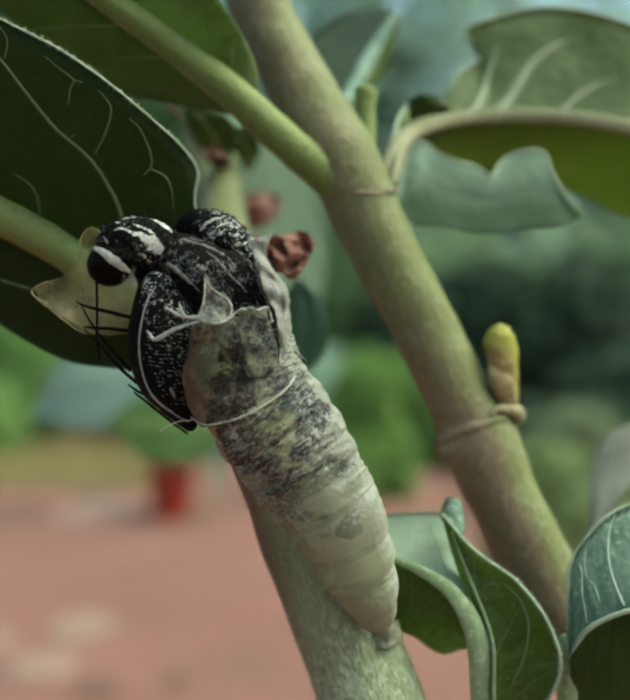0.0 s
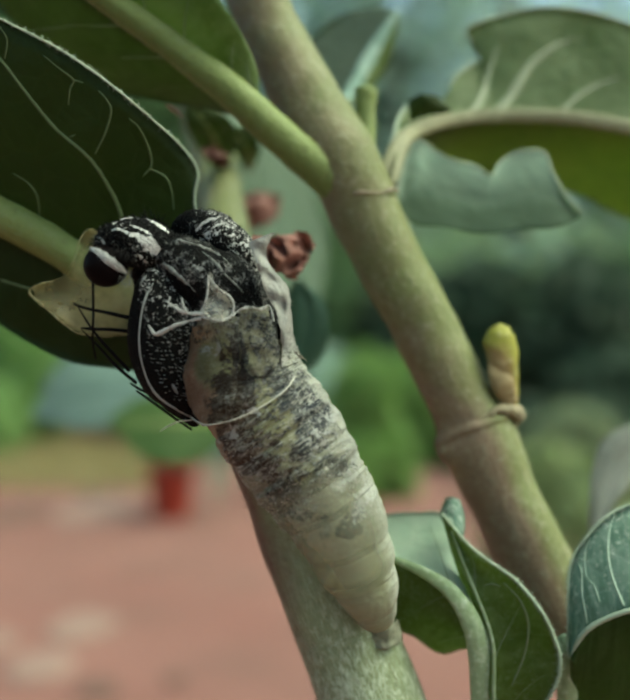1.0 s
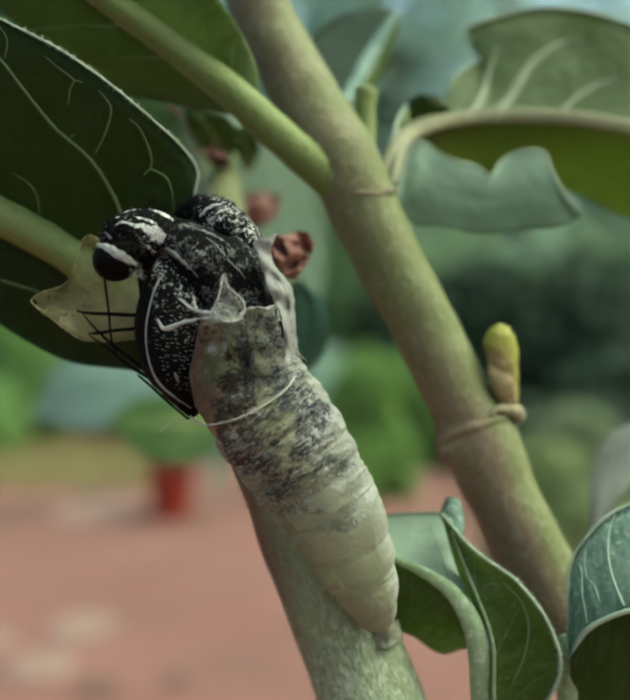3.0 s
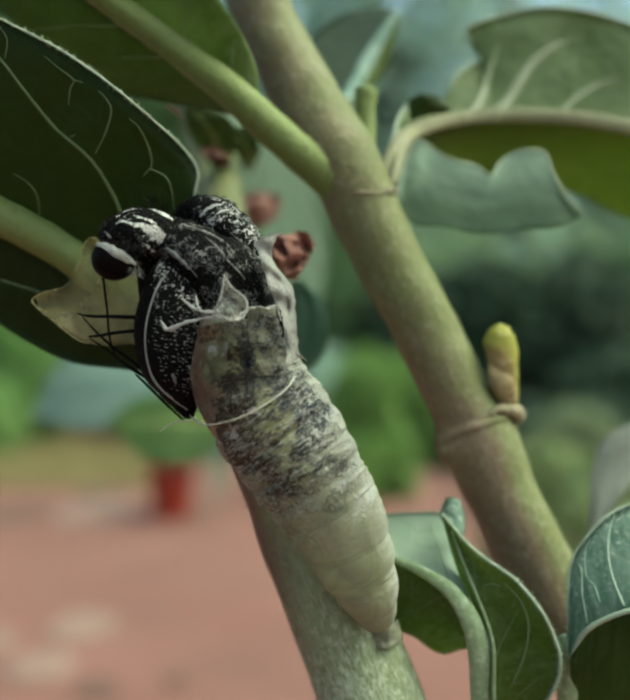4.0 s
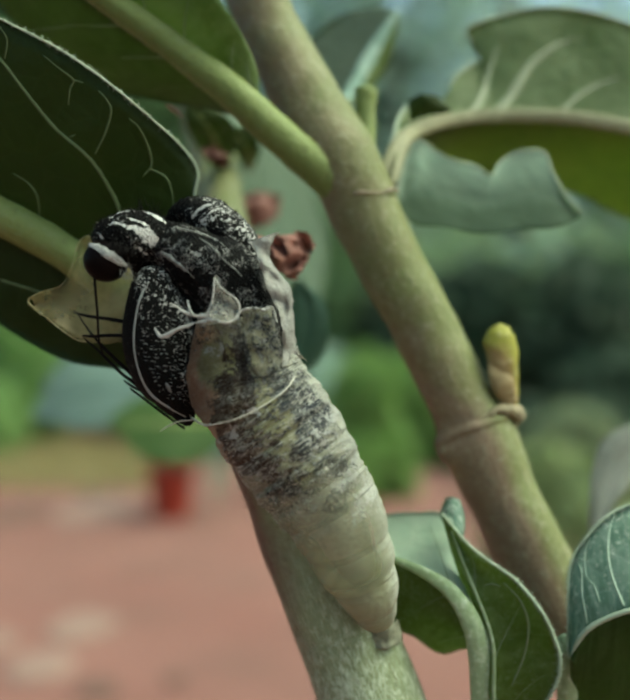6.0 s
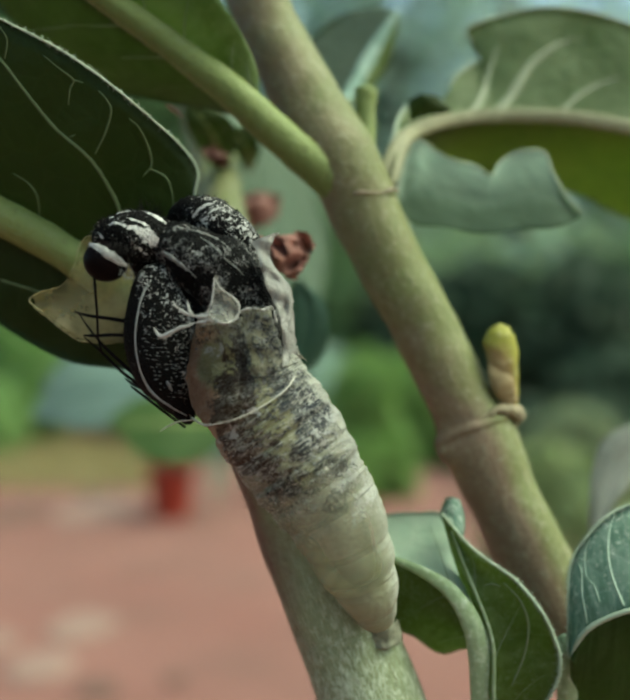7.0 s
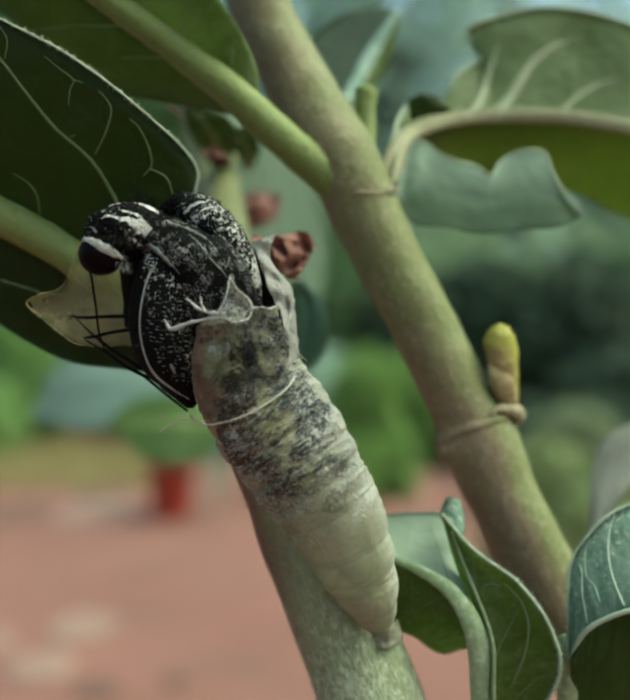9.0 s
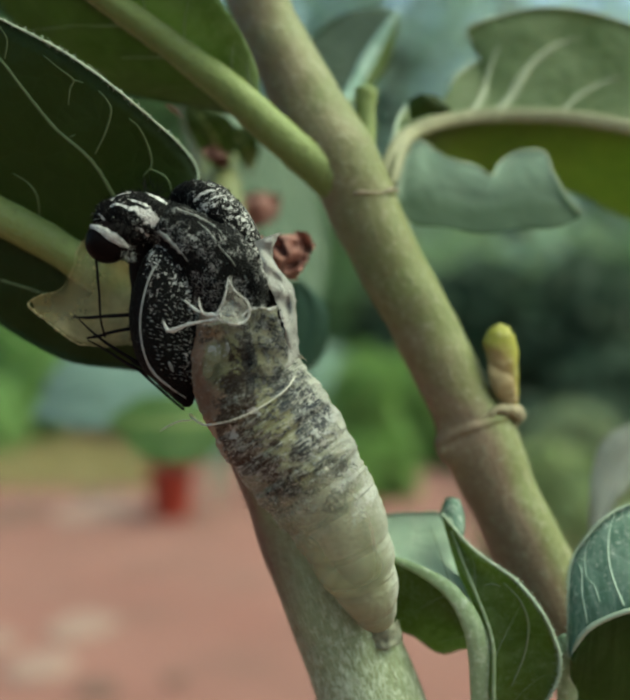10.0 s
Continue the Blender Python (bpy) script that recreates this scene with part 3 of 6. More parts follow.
def shrub_stems():
    main = [(28.7, 15, -36.15) + (3.7, 0.5), (22.3, 15, -24.31) + (3.5, 0.55), (18.85, 15, -17.6) + (3.25, 0.55), (16.75, 15, -13.26) + (3.15, 0.5), (15.37, 15, -10.1) + (3.35, 0.75), (14.38, 15, -7.73) + (3.35, 0.8), (13.4, 15, -5.56) + (3.0, 0.6), (11.03, 15, -0.63) + (2.9, 0.42), (7.28, 15, 6.47) + (2.9, 0.32), (4.32, 15, 12.39) + (3.15, 0.42), (2.15, 15, 17.13) + (3.2, 0.42), (-0.62, 16, 22.12) + (3.0, 0.36), (-3.78, 17, 28.43) + (2.75, 0.45), (-6.76, 18, 35.3) + (2.6, 0.5), (-11.77, 22, 47.58) + (2.2, 0.5)]
    stem = tube(main, 460, 44, lump=0.06, seed=1)
    a, b, c = Vector((10.24, 15, -8.13)), Vector((13.26, 11.7, -6.6)), Vector((18.13, 15, -5.45))
    across = (b - a).cross(c - a).normalized()
    mid = (a + c) / 2
    for v in stem.verts:
        d = (v.co - a).dot(across)
        if abs(d) < 0.55 and (v.co - mid).length < 6:
            v.co += (v.co - mid).normalized() * 0.24 * (1 - (d / 0.55) ** 2) ** 2 * (1 + 0.6 * noise.noise(v.co * 1.4))
    lay = stem.verts.layers.float["tint"]
    knob, way = Vector((11.22, 13.5, -8.49)), Vector((-0.8, -0.3, -0.5)).normalized()
    for v in stem.verts:
        v.co += way * 1.15 * math.exp(-((v.co - knob).length / 1.5) ** 2)
        low = min(1.0, max(0.0, ((-27.84, 15, -3)[2] - v.co.z) / 4.0))
        if low:
            k = (v.co.x - (mid.x + (mid.z - v.co.z) * 0.47)) / 3.2
            v[lay] += low * (0.10 - 0.62 * k)
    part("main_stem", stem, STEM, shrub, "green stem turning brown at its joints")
    low = [(12, 30, -930, 7.0), (14, 28, -700, 6.0), (22, 24, -330, 4.4), (35.32, 17, -53.15) + (3.6,), (28.2, 15, -36.15) + (3.3,)]
    part("lower_stem", tube(low, 40, 18, lump=0.06, seed=2), STEM, shrub)
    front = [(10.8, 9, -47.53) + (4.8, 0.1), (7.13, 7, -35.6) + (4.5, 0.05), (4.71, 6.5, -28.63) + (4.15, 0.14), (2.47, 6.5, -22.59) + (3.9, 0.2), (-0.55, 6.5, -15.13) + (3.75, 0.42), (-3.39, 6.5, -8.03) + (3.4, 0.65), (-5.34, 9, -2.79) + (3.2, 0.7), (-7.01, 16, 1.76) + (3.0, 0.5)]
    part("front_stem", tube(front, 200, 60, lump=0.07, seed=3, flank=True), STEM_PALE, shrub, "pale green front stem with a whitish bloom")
    bark = tube([(x - 0.1, y, z, r * 1.0) for x, y, z, r, _ in front[:7]], 60, 40)
    gone = [f for f in bark.faces if not (f.normal.x < -0.45 and f.normal.y < 0.55)]
    bmesh.ops.delete(bark, geom=gone, context="FACES")
    bark.normal_update()
    part("bark_flakes", hairs(bmesh.new(), bark, 500, 0.07, 0.08, 61, (0, 0, -0.8)), BARKY, shrub, "brown bark flakes along the front stem", smooth=False, kind="stuff")
    bark.free()
    back = [(-7.01, 16, 1.76) + (3.0, 0.15), (-8.89, 28, 8.37) + (2.9, 0.15), (-10.75, 40, 16.04) + (2.8, 0.15), (-12.35, 48, 22.68) + (2.8, 0.15), (-14.54, 55, 29.25) + (2.7, 0.15), (-17.5, 62, 38.85) + (2.6, 0.15)]
    part("upper_stem", tube(back, 40, 18, lump=0.06, seed=13), STEM, shrub)
    low = [(12, 30, -930, 6.0), (10, 24, -600, 5.4), (11, 14, -200, 5.0), (10.8, 9, -47.53) + (4.8,)]
    part("lower_stem", tube(low, 30, 18, lump=0.06, seed=4), STEM, shrub)
    # joint collar, its scar and the bud above it
    ring = [(14.48, 12.2, -5.72) + (0.2,), (15.89, 12.6, -5.14) + (0.42,), (17.57, 14, -5.46) + (0.72,), (17.59, 16, -6.63) + (0.5,)]
    part("joint_collar", tube(ring, 40, 10, lump=0.5, seed=5), plain_material("collar_tan", (0.17, 0.145, 0.085), 0.7, 0.4, 900), shrub, "tan scar ring round the stem joint")
    bud = [(16.87, 14, -5.11) + (0.9, 1.3), (16.49, 13.5, -2.95) + (1.2, 1.3), (16.18, 13.3, -0.81) + (1.35, 0.8), (16.03, 13.3, 0.93) + (1.35, 0.0), (16.09, 13.4, 2.01) + (0.75, 0.0)]
    part("bud_scale", tube([(16.95, 13.2, -4.6) + (0.7,), (16.3, 12.75, -3.2) + (0.95,), (15.6, 12.75, -1.9) + (0.75,), (15.2, 13.0, -0.9) + (0.2,)], 30, 20, lump=0.3, seed=16, flat=0.4), plain_material("bud_scale_tan", (0.21, 0.155, 0.07), 0.7, 0.4, 700), shrub, "tan papery scale at the bud base")
    part("bud", tube(bud, 30, 18, lump=0.16, seed=6, flat=0.7), BUD, shrub, "yellow-green side bud")
    ring = [(2.77, 12.4, 13.16) + (0.04,), (3.59, 11.9, 13.42) + (0.14,), (4.54, 11.8, 13.41) + (0.09,), (5.42, 11.9, 13.42) + (0.06,), (6.06, 12.3, 13.6) + (0.09,), (6.64, 12.9, 13.86) + (0.17,), (7.29, 13.8, 13.85) + (0.09,)]
    part("joint_scar", tube(ring, 40, 8, lump=0.5, seed=7), SCAR, shrub, "tan scar across the fork")


shrub_stems()


def shrub_leaves():
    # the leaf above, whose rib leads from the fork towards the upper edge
    # its lower half takes the deeper green: shade painted into the blade
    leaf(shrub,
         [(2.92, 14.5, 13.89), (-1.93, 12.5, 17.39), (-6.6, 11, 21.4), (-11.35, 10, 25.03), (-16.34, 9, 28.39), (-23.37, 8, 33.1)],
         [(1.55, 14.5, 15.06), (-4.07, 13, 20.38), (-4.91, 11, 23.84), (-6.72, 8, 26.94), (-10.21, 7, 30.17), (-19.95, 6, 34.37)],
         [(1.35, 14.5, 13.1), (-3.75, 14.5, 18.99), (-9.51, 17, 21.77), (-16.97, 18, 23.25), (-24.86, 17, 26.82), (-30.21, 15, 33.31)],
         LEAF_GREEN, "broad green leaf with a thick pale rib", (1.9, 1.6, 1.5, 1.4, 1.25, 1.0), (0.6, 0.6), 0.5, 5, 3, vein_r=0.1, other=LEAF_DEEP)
    # the dark leaf behind the head
    leaf(shrub,
         [(-6.72, 8, -2.75), (-11.71, 7.5, 1.94), (-16.64, 7, 5.51), (-20.79, 6.5, 8.49), (-24.89, 6, 10.73), (-30.69, 5.5, 13.46)],
         [(-7.26, 8, -0.58), (-9.24, 5, 10.58), (-9.23, 3.5, 14.3), (-13.18, 0, 17.94), (-18.11, -1, 21.43), (-26.44, -1, 25.75)],
         [(-7.49, 8.5, -3.5), (-11.2, 9, -1.98), (-15.7, 9.5, -1.62), (-20.5, 9.5, -0.89), (-24.77, 9, 1.43), (-31.34, 8, 6.66)],
         LEAF_DARK, "large dark green leaf with pale veins and a hairy rim", (1.3, 1.5, 1.55, 1.6, 1.6, 1.5), (0.3, 0.3), 0.35, 0, 5, rims="u", rim_r=0.075, fringe=1100, vein_material=VEIN_DIM, vein_flat=0.5, drawn=[
             [(-14.88, 6, 9.08) + (0.164,), (-15.24, 6, 11.32) + (0.156,), (-16.77, 6, 14.24) + (0.148,), (-19.11, 6, 16.30) + (0.131,), (-20.89, 5, 18.47) + (0.123,), (-22.93, 5, 21.19) + (0.107,), (-24.63, 5, 22.54) + (0.098,)],
             [(-16.40, 6, 14.65) + (0.049,), (-15.46, 6, 15.96) + (0.074,), (-14.86, 6, 17.36) + (0.082,), (-15.12, 5, 18.17) + (0.066,), (-15.70, 5, 18.81) + (0.041,)],
             [(-13.07, 6, 13.25) + (0.041,), (-12.42, 6, 14.00) + (0.082,), (-12.49, 6, 15.14) + (0.082,), (-12.98, 6, 16.38) + (0.066,), (-13.63, 6, 16.97) + (0.041,)],
             [(-12.52, 6, 13.77) + (0.066,), (-11.44, 6, 13.25) + (0.066,), (-11.02, 6, 12.21) + (0.057,), (-10.95, 6, 10.90) + (0.033,)],
             [(-18.11, 5, 18.00) + (0.033,), (-17.86, 5, 19.03) + (0.057,), (-17.54, 5, 19.61) + (0.066,), (-18.44, 5, 20.31) + (0.049,), (-19.56, 5, 21.21) + (0.033,)],
             [(-17.54, 5, 19.61) + (0.049,), (-16.84, 5, 19.41) + (0.041,)],
             [(-21.65, 6, 10.02) + (0.057,), (-21.54, 6, 11.78) + (0.066,), (-22.07, 6, 12.84) + (0.057,), (-23.20, 6, 13.55) + (0.033,)],
             [(-22.58, 5, 21.20) + (0.049,), (-22.31, 5, 22.53) + (0.049,), (-23.08, 5, 23.70) + (0.033,)],
             [(-25.25, 6, 5.61) + (0.082,), (-23.48, 6, 5.08) + (0.082,), (-21.72, 6, 4.55) + (0.066,), (-19.60, 6, 4.38) + (0.041,)],
             [(-18.23, 6, 15.82) + (0.041,), (-17.74, 6, 15.95) + (0.041,)]])
    # the leaf with a wavy rim that leaves the fork on the other side
    leaf(shrub,
         [(6.45, 16.5, 15.02), (7.29, 18, 17.73), (8.72, 21, 20.28), (11.67, 25, 22.32), (16.86, 27, 23.6), (23.62, 27, 23.6), (28.43, 26.5, 22.94), (34.07, 26, 21.66)],
         [(6.32, 17, 15.43), (6.96, 19, 18.35), (8.71, 24, 23.52), (12.72, 28, 25.02), (14.55, 29, 28.31), (17.76, 30, 30.92), (15.81, 30, 33.52), (22.49, 30, 35.47), (29.16, 29, 34.65), (34.33, 28, 32.48)],
         [(6.64, 17, 15.03), (7.71, 19, 17.85), (9.58, 24, 20.34), (13.49, 34, 21.2), (19.78, 38, 18.75), (28.3, 38, 17.75), (32.82, 38, 15.74), (36.49, 37, 14.11)],
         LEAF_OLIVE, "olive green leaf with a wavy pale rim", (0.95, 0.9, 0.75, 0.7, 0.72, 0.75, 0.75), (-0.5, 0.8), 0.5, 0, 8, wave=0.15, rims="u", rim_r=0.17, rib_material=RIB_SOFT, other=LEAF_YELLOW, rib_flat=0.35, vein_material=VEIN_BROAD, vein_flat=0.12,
         drawn=[[(18.26, 26, 23.80) + (0.5,), (19.76, 26, 25.36) + (0.55,), (21.06, 26, 27.59) + (0.5,), (22.56, 26, 29.68) + (0.4,), (24.93, 26, 31.47) + (0.25,), (27.29, 26, 32.27) + (0.05,)],
                [(15.68, 26, 23.80) + (0.3,), (16.96, 26, 25.58) + (0.4,), (17.74, 26, 27.59) + (0.36,), (18.34, 26, 29.82) + (0.2,), (19.12, 26, 31.82) + (0.04,)],
                [(24.70, 26, 23.80) + (0.3,), (26.86, 26, 25.81) + (0.34,), (29.22, 26, 27.14) + (0.2,), (31.16, 26, 27.81) + (0.05,)]])
    part("leaf_lobe", sheet([(9.0, 24, 24.1), (10.2, 23, 24.7), (11.6, 23, 24.6), (12.9, 24, 24.0)], [(9.3, 24, 22.2), (10.4, 23.5, 22.7), (11.9, 23.5, 22.9), (13.3, 24, 23.2)], 20, 10, 0.4, 0.4, 0.2, 35, 0.2), LEAF_DEEP, shrub, "dark curled lobe at the leaf base")
    # small folded leaf and stub in the fork
    leaf(shrub,
         [(4.12, 24, 19.81), (2.9, 30, 25.02), (4.52, 33, 28.88), (6.36, 35, 32.76), (9.08, 36, 37.3)],
         [(3.91, 24, 20.03), (1.16, 32, 26), (-1.88, 38, 32.79), (3.29, 40, 38.51), (9, 38, 38.51)],
         [(4.25, 24, 19.73), (3.69, 30, 25.02), (6.11, 34, 28.2), (8.19, 36, 31.69), (9.51, 37, 36.96)],
         LEAF_SAGE, "small folded grey-green leaf", (0.5, 0.6, 0.75, 0.8, 0.4), (0.2, 0.2), 0.3, 0, 13, rib_material=LEAF_PALE, other=LEAF_GREEN, rib_flat=0.4)
    part("leaf_stub", tube([(4.71, 17, 15.51) + (0.8,), (4.65, 17.5, 18.44) + (0.95,), (4.6, 18, 21.41) + (0.95,), (4.68, 18, 23.86) + (1.05,)], 18, 12, lump=0.12, seed=9), RIB, shrub, "cut green leaf stalk")
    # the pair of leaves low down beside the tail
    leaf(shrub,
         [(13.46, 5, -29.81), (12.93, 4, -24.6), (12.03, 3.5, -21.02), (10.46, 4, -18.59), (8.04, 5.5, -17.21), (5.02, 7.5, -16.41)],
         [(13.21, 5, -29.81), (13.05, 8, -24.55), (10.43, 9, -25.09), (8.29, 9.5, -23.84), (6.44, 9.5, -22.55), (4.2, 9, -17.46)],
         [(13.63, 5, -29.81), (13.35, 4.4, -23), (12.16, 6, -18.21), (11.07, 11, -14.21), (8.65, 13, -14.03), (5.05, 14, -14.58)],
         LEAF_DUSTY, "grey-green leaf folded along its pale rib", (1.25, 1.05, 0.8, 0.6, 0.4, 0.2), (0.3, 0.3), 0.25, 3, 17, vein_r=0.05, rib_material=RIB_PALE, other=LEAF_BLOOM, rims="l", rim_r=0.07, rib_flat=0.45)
    part("leaf", sheet([(10.08, 8, -13.33), (10.31, 7.5, -12.38), (10.81, 7.5, -11.8), (11.75, 8, -12.09)],
                       [(10.53, 6, -14.4), (11.14, 5.8, -14.85), (11.76, 6.2, -14.72), (12.11, 7.5, -13.53)], 20, 10, 0.3, 0.35, 0.2, 31, 0.08), LEAF_PALE, shrub, "curled bluish leaf tip")
    leaf(shrub,
         [(14.34, 4.5, -29.61), (13.67, 3.5, -26.48), (13.54, 3.2, -22.29), (12.35, 3.8, -18.71), (11.38, 4.6, -16.14), (10.74, 5.5, -14.23)],
         [(13.99, 4.5, -29.61), (12.87, 4.4, -26.11), (12.49, 4.6, -22.37), (11.71, 5.4, -19.11), (10.74, 6, -15.74), (10.1, 6.5, -13.18)],
         [(16.41, 4.5, -29.61), (18.32, 2.2, -24.33), (17.55, 1.8, -20.7), (15.32, 2.6, -17.56), (12.18, 4, -15.32), (9.97, 5.5, -12.83)],
         LEAF_DUSTY, "young dark green leaf with a pale hairy rim", (0.16, 0.15, 0.14, 0.12, 0.1, 0.08), (0.1, -0.5), 0.25, 3, 21, rims="l", rim_r=0.105, fringe=1300, rib_material=RIB_PALE, vein_r=0.05,
         drawn=[[(15.06, 3, -25.62) + (0.05,), (15.91, 3, -23.25) + (0.08,), (16.15, 3, -20.88) + (0.09,), (15.57, 3, -19.01) + (0.08,), (14.39, 3, -17.76) + (0.05,)],
                [(13.04, 4, -18.07) + (0.05,), (13.72, 4, -17.93) + (0.07,), (14.17, 4, -18.14) + (0.04,)]])
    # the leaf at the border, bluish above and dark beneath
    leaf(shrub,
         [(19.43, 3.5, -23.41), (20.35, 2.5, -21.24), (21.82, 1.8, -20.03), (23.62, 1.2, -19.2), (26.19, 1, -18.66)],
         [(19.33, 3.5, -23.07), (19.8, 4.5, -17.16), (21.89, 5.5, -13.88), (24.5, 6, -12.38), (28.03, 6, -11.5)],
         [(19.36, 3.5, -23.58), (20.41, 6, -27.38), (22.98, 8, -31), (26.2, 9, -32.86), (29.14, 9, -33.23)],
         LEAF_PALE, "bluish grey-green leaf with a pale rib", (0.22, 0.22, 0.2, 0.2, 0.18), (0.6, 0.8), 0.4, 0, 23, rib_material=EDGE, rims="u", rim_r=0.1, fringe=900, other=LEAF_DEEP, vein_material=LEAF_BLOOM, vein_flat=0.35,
         drawn=[[(20.47, 2, -20.59) + (0.06,), (20.27, 2, -18.58) + (0.04,), (20.47, 2, -16.91) + (0.04,), (20.21, 2, -15.24) + (0.03,), (20.61, 2, -14.07) + (0.02,)],
                [(21.38, 2, -18.92) + (0.04,), (21.14, 2, -17.85) + (0.05,), (20.71, 2, -17.25) + (0.03,), (20.87, 2, -15.91) + (0.02,)],
                [(22.95, 2, -18.99) + (0.10,), (22.48, 2, -17.25) + (0.08,), (22.48, 2, -15.58) + (0.07,), (22.95, 2, -13.91) + (0.05,), (23.55, 2, -12.9) + (0.03,)]])
    part("leaf_joint", tube([(19.38, 5, -22.32) + (0.5,), (19.48, 4.6, -23.07) + (0.75,), (19.72, 5, -24.93) + (0.7,), (19.92, 6, -27.38) + (0.8,), (20.3, 8, -31) + (1.0,)], 20, 12, lump=0.2, seed=12), RIB_PALE, shrub, "pale joint between two leaves")
    part("twig", tube([(20.3, 8, -31) + (1.0,), (21.98, 11, -36.7) + (1.3,), (28.2, 15, -40.09) + (1.5,)], 14, 10), STEM, shrub)
    # soft leaves further back
    leaf(shrub,
         [(7.7, 18.5, 13.52), (9.3, 19, 15.1), (12.2, 19.5, 14.7), (15.9, 19.5, 13.9), (19.7, 19.5, 14.7), (22.3, 19.5, 14.3), (24.6, 19.5, 12.7)],
         [(7.62, 18.5, 14.13), (8.54, 20, 18.05), (9.85, 20.5, 19.75), (11.32, 20.5, 18.74), (13.14, 20, 17.72), (15.06, 20, 17.3), (16.43, 19.5, 16.2), (17.24, 20, 17.47), (18.76, 20.5, 18.57), (20.36, 20.5, 18.86), (21.7, 20.5, 18.53), (22.17, 20, 16.67), (23.25, 19.5, 14.5), (24.65, 19, 12.77)],
         [(7.79, 18.5, 12.98), (9.2, 18.4, 11.5), (12.0, 18.2, 11.2), (15.7, 18.2, 10.6), (19.4, 18.2, 11.1), (22.0, 18.4, 11.2), (24.7, 19.2, 12.3)],
         LEAF_SCALLOP, "grey-green leaf with a scalloped rim", (0.01, 0.01, 0.01, 0.01, 0.01), (0, 0), 0.25, 0, 29, rib_material=LEAF_SCALLOP, rims="u", rim_r=0.1)
    leaf(shrub,
         [(-2.58, 30, -2.6), (-1.56, 30, -0.28), (-0.72, 30, 2.04), (-0.72, 30, 4.36), (-1.65, 30, 7.15)],
         [(-3.04, 30, -2.14), (-3.97, 30, -0.28), (-3.97, 30, 2.04), (-3.51, 30, 4.36), (-2.11, 30, 7.24)],
         [(-2.11, 30, -2.83), (0.45, 31, -1.22), (1.52, 31, 1.83), (1.06, 31, 4.88), (-1.18, 30, 7.15)],
         LEAF_TEAL, "small blue-green leaf", (0.2, 0.2, 0.2, 0.2, 0.1), (0.5, 0.5), 0.3, 0, 31, rib_material=LEAF_TEAL)
    leaf(shrub,
         [(28.99, 30, -19.31), (30.62, 30, -14.67), (32.24, 30, -11.42), (34.56, 30, -7.71)],
         [(28.53, 30, -19.08), (28.62, 30, -13.74), (29.92, 30, -9.33), (34.1, 30, -7.01)],
         [(29.46, 30, -19.31), (31.55, 30, -15.6), (33.97, 31, -12.94), (35.85, 31, -9.19)],
         LEAF_ASH, "pale ash-grey leaf", (0.3, 0.3, 0.2, 0.2), (0.5, 0.3), 0.3, 0, 37, rib_material=LEAF_ASH)

    leaf(shrub,
         [(-0.41, 90, 6.24), (-3.49, 95, 14.09), (-5.96, 100, 22.41), (-7.71, 104, 31.02), (-9.54, 108, 40.82)],
         [(-1.15, 90, 5.87), (-8.84, 88, 12.03), (-12.14, 88, 20.83), (-13.2, 92, 29.63), (-9.85, 106, 40.77)],
         [(0.33, 90, 6.24), (2.02, 108, 14.38), (2.14, 118, 23.91), (-1.37, 120, 34.75), (-8.98, 110, 41.28)],
         LEAF_DUSK, "pale grey-green leaf deep in the shrub", (0.6, 0.6, 0.6, 0.5, 0.3), (0.5, 0.5), 0.5, 0, 41, rib_material=LEAF_DUSK)
    leaf(shrub,
         [(-20.67, 170, -12.92), (-32.47, 175, -10.92), (-45.9, 180, -9.98), (-59.84, 185, -11.36), (-76.71, 190, -17.62)],
         [(-21.4, 172, -11.91), (-36.45, 205, -4.6), (-53.65, 215, -2.12), (-72.21, 210, -2.08), (-77.06, 192, -17.15)],
         [(-20.5, 168, -13.92), (-29.16, 150, -15.42), (-40.39, 150, -16.44), (-55.04, 160, -18.79), (-75.52, 188, -18.69)],
         LEAF_BLUE, "bluish leaf deep in the shrub", (1.0, 1.0, 0.9, 0.8, 0.4), (0.8, 0.8), 1.0, 0, 43, rib_material=LEAF_BLUE)
    leaf(shrub,
         [(-18.95, 150, -14.91), (-24.67, 138, -15.55), (-30.53, 132, -15.57), (-36.72, 130, -15.41), (-42.76, 130, -14.95)],
         [(-18.95, 150, -14.09), (-25.5, 145, -11.38), (-32.04, 142, -9.94), (-38.56, 140, -10.53), (-42.72, 132, -14.16)],
         [(-18.77, 148, -15.79), (-21.65, 128, -21.69), (-26.95, 120, -22.58), (-34, 120, -21.26), (-41.41, 128, -16.18)],
         LEAF_FRESH, "fresh green leaf deep in the shrub", (0.8, 0.8, 0.7, 0.6, 0.3), (0.6, 0.6), 0.8, 0, 47, rib_material=RIB)
    part("twig", tube([(-3.87, 9, -4.25) + (1.4,), (-6.37, 60, -7) + (1.2,), (-12.83, 120, -10.67) + (1.1,), (-18.74, 150, -14.4) + (1.0,), (-21.4, 172, -13.59) + (0.9,)], 24, 10), STEM, shrub)
    part("twig", tube([(-4.29, 10, -4.31) + (1.5,), (-4.9, 30, -2.14) + (1.2,), (-4.56, 60, 1.45) + (1.0,), (-0.41, 90, 6.09) + (0.8,)], 20, 10), STEM, shrub)


shrub_leaves()


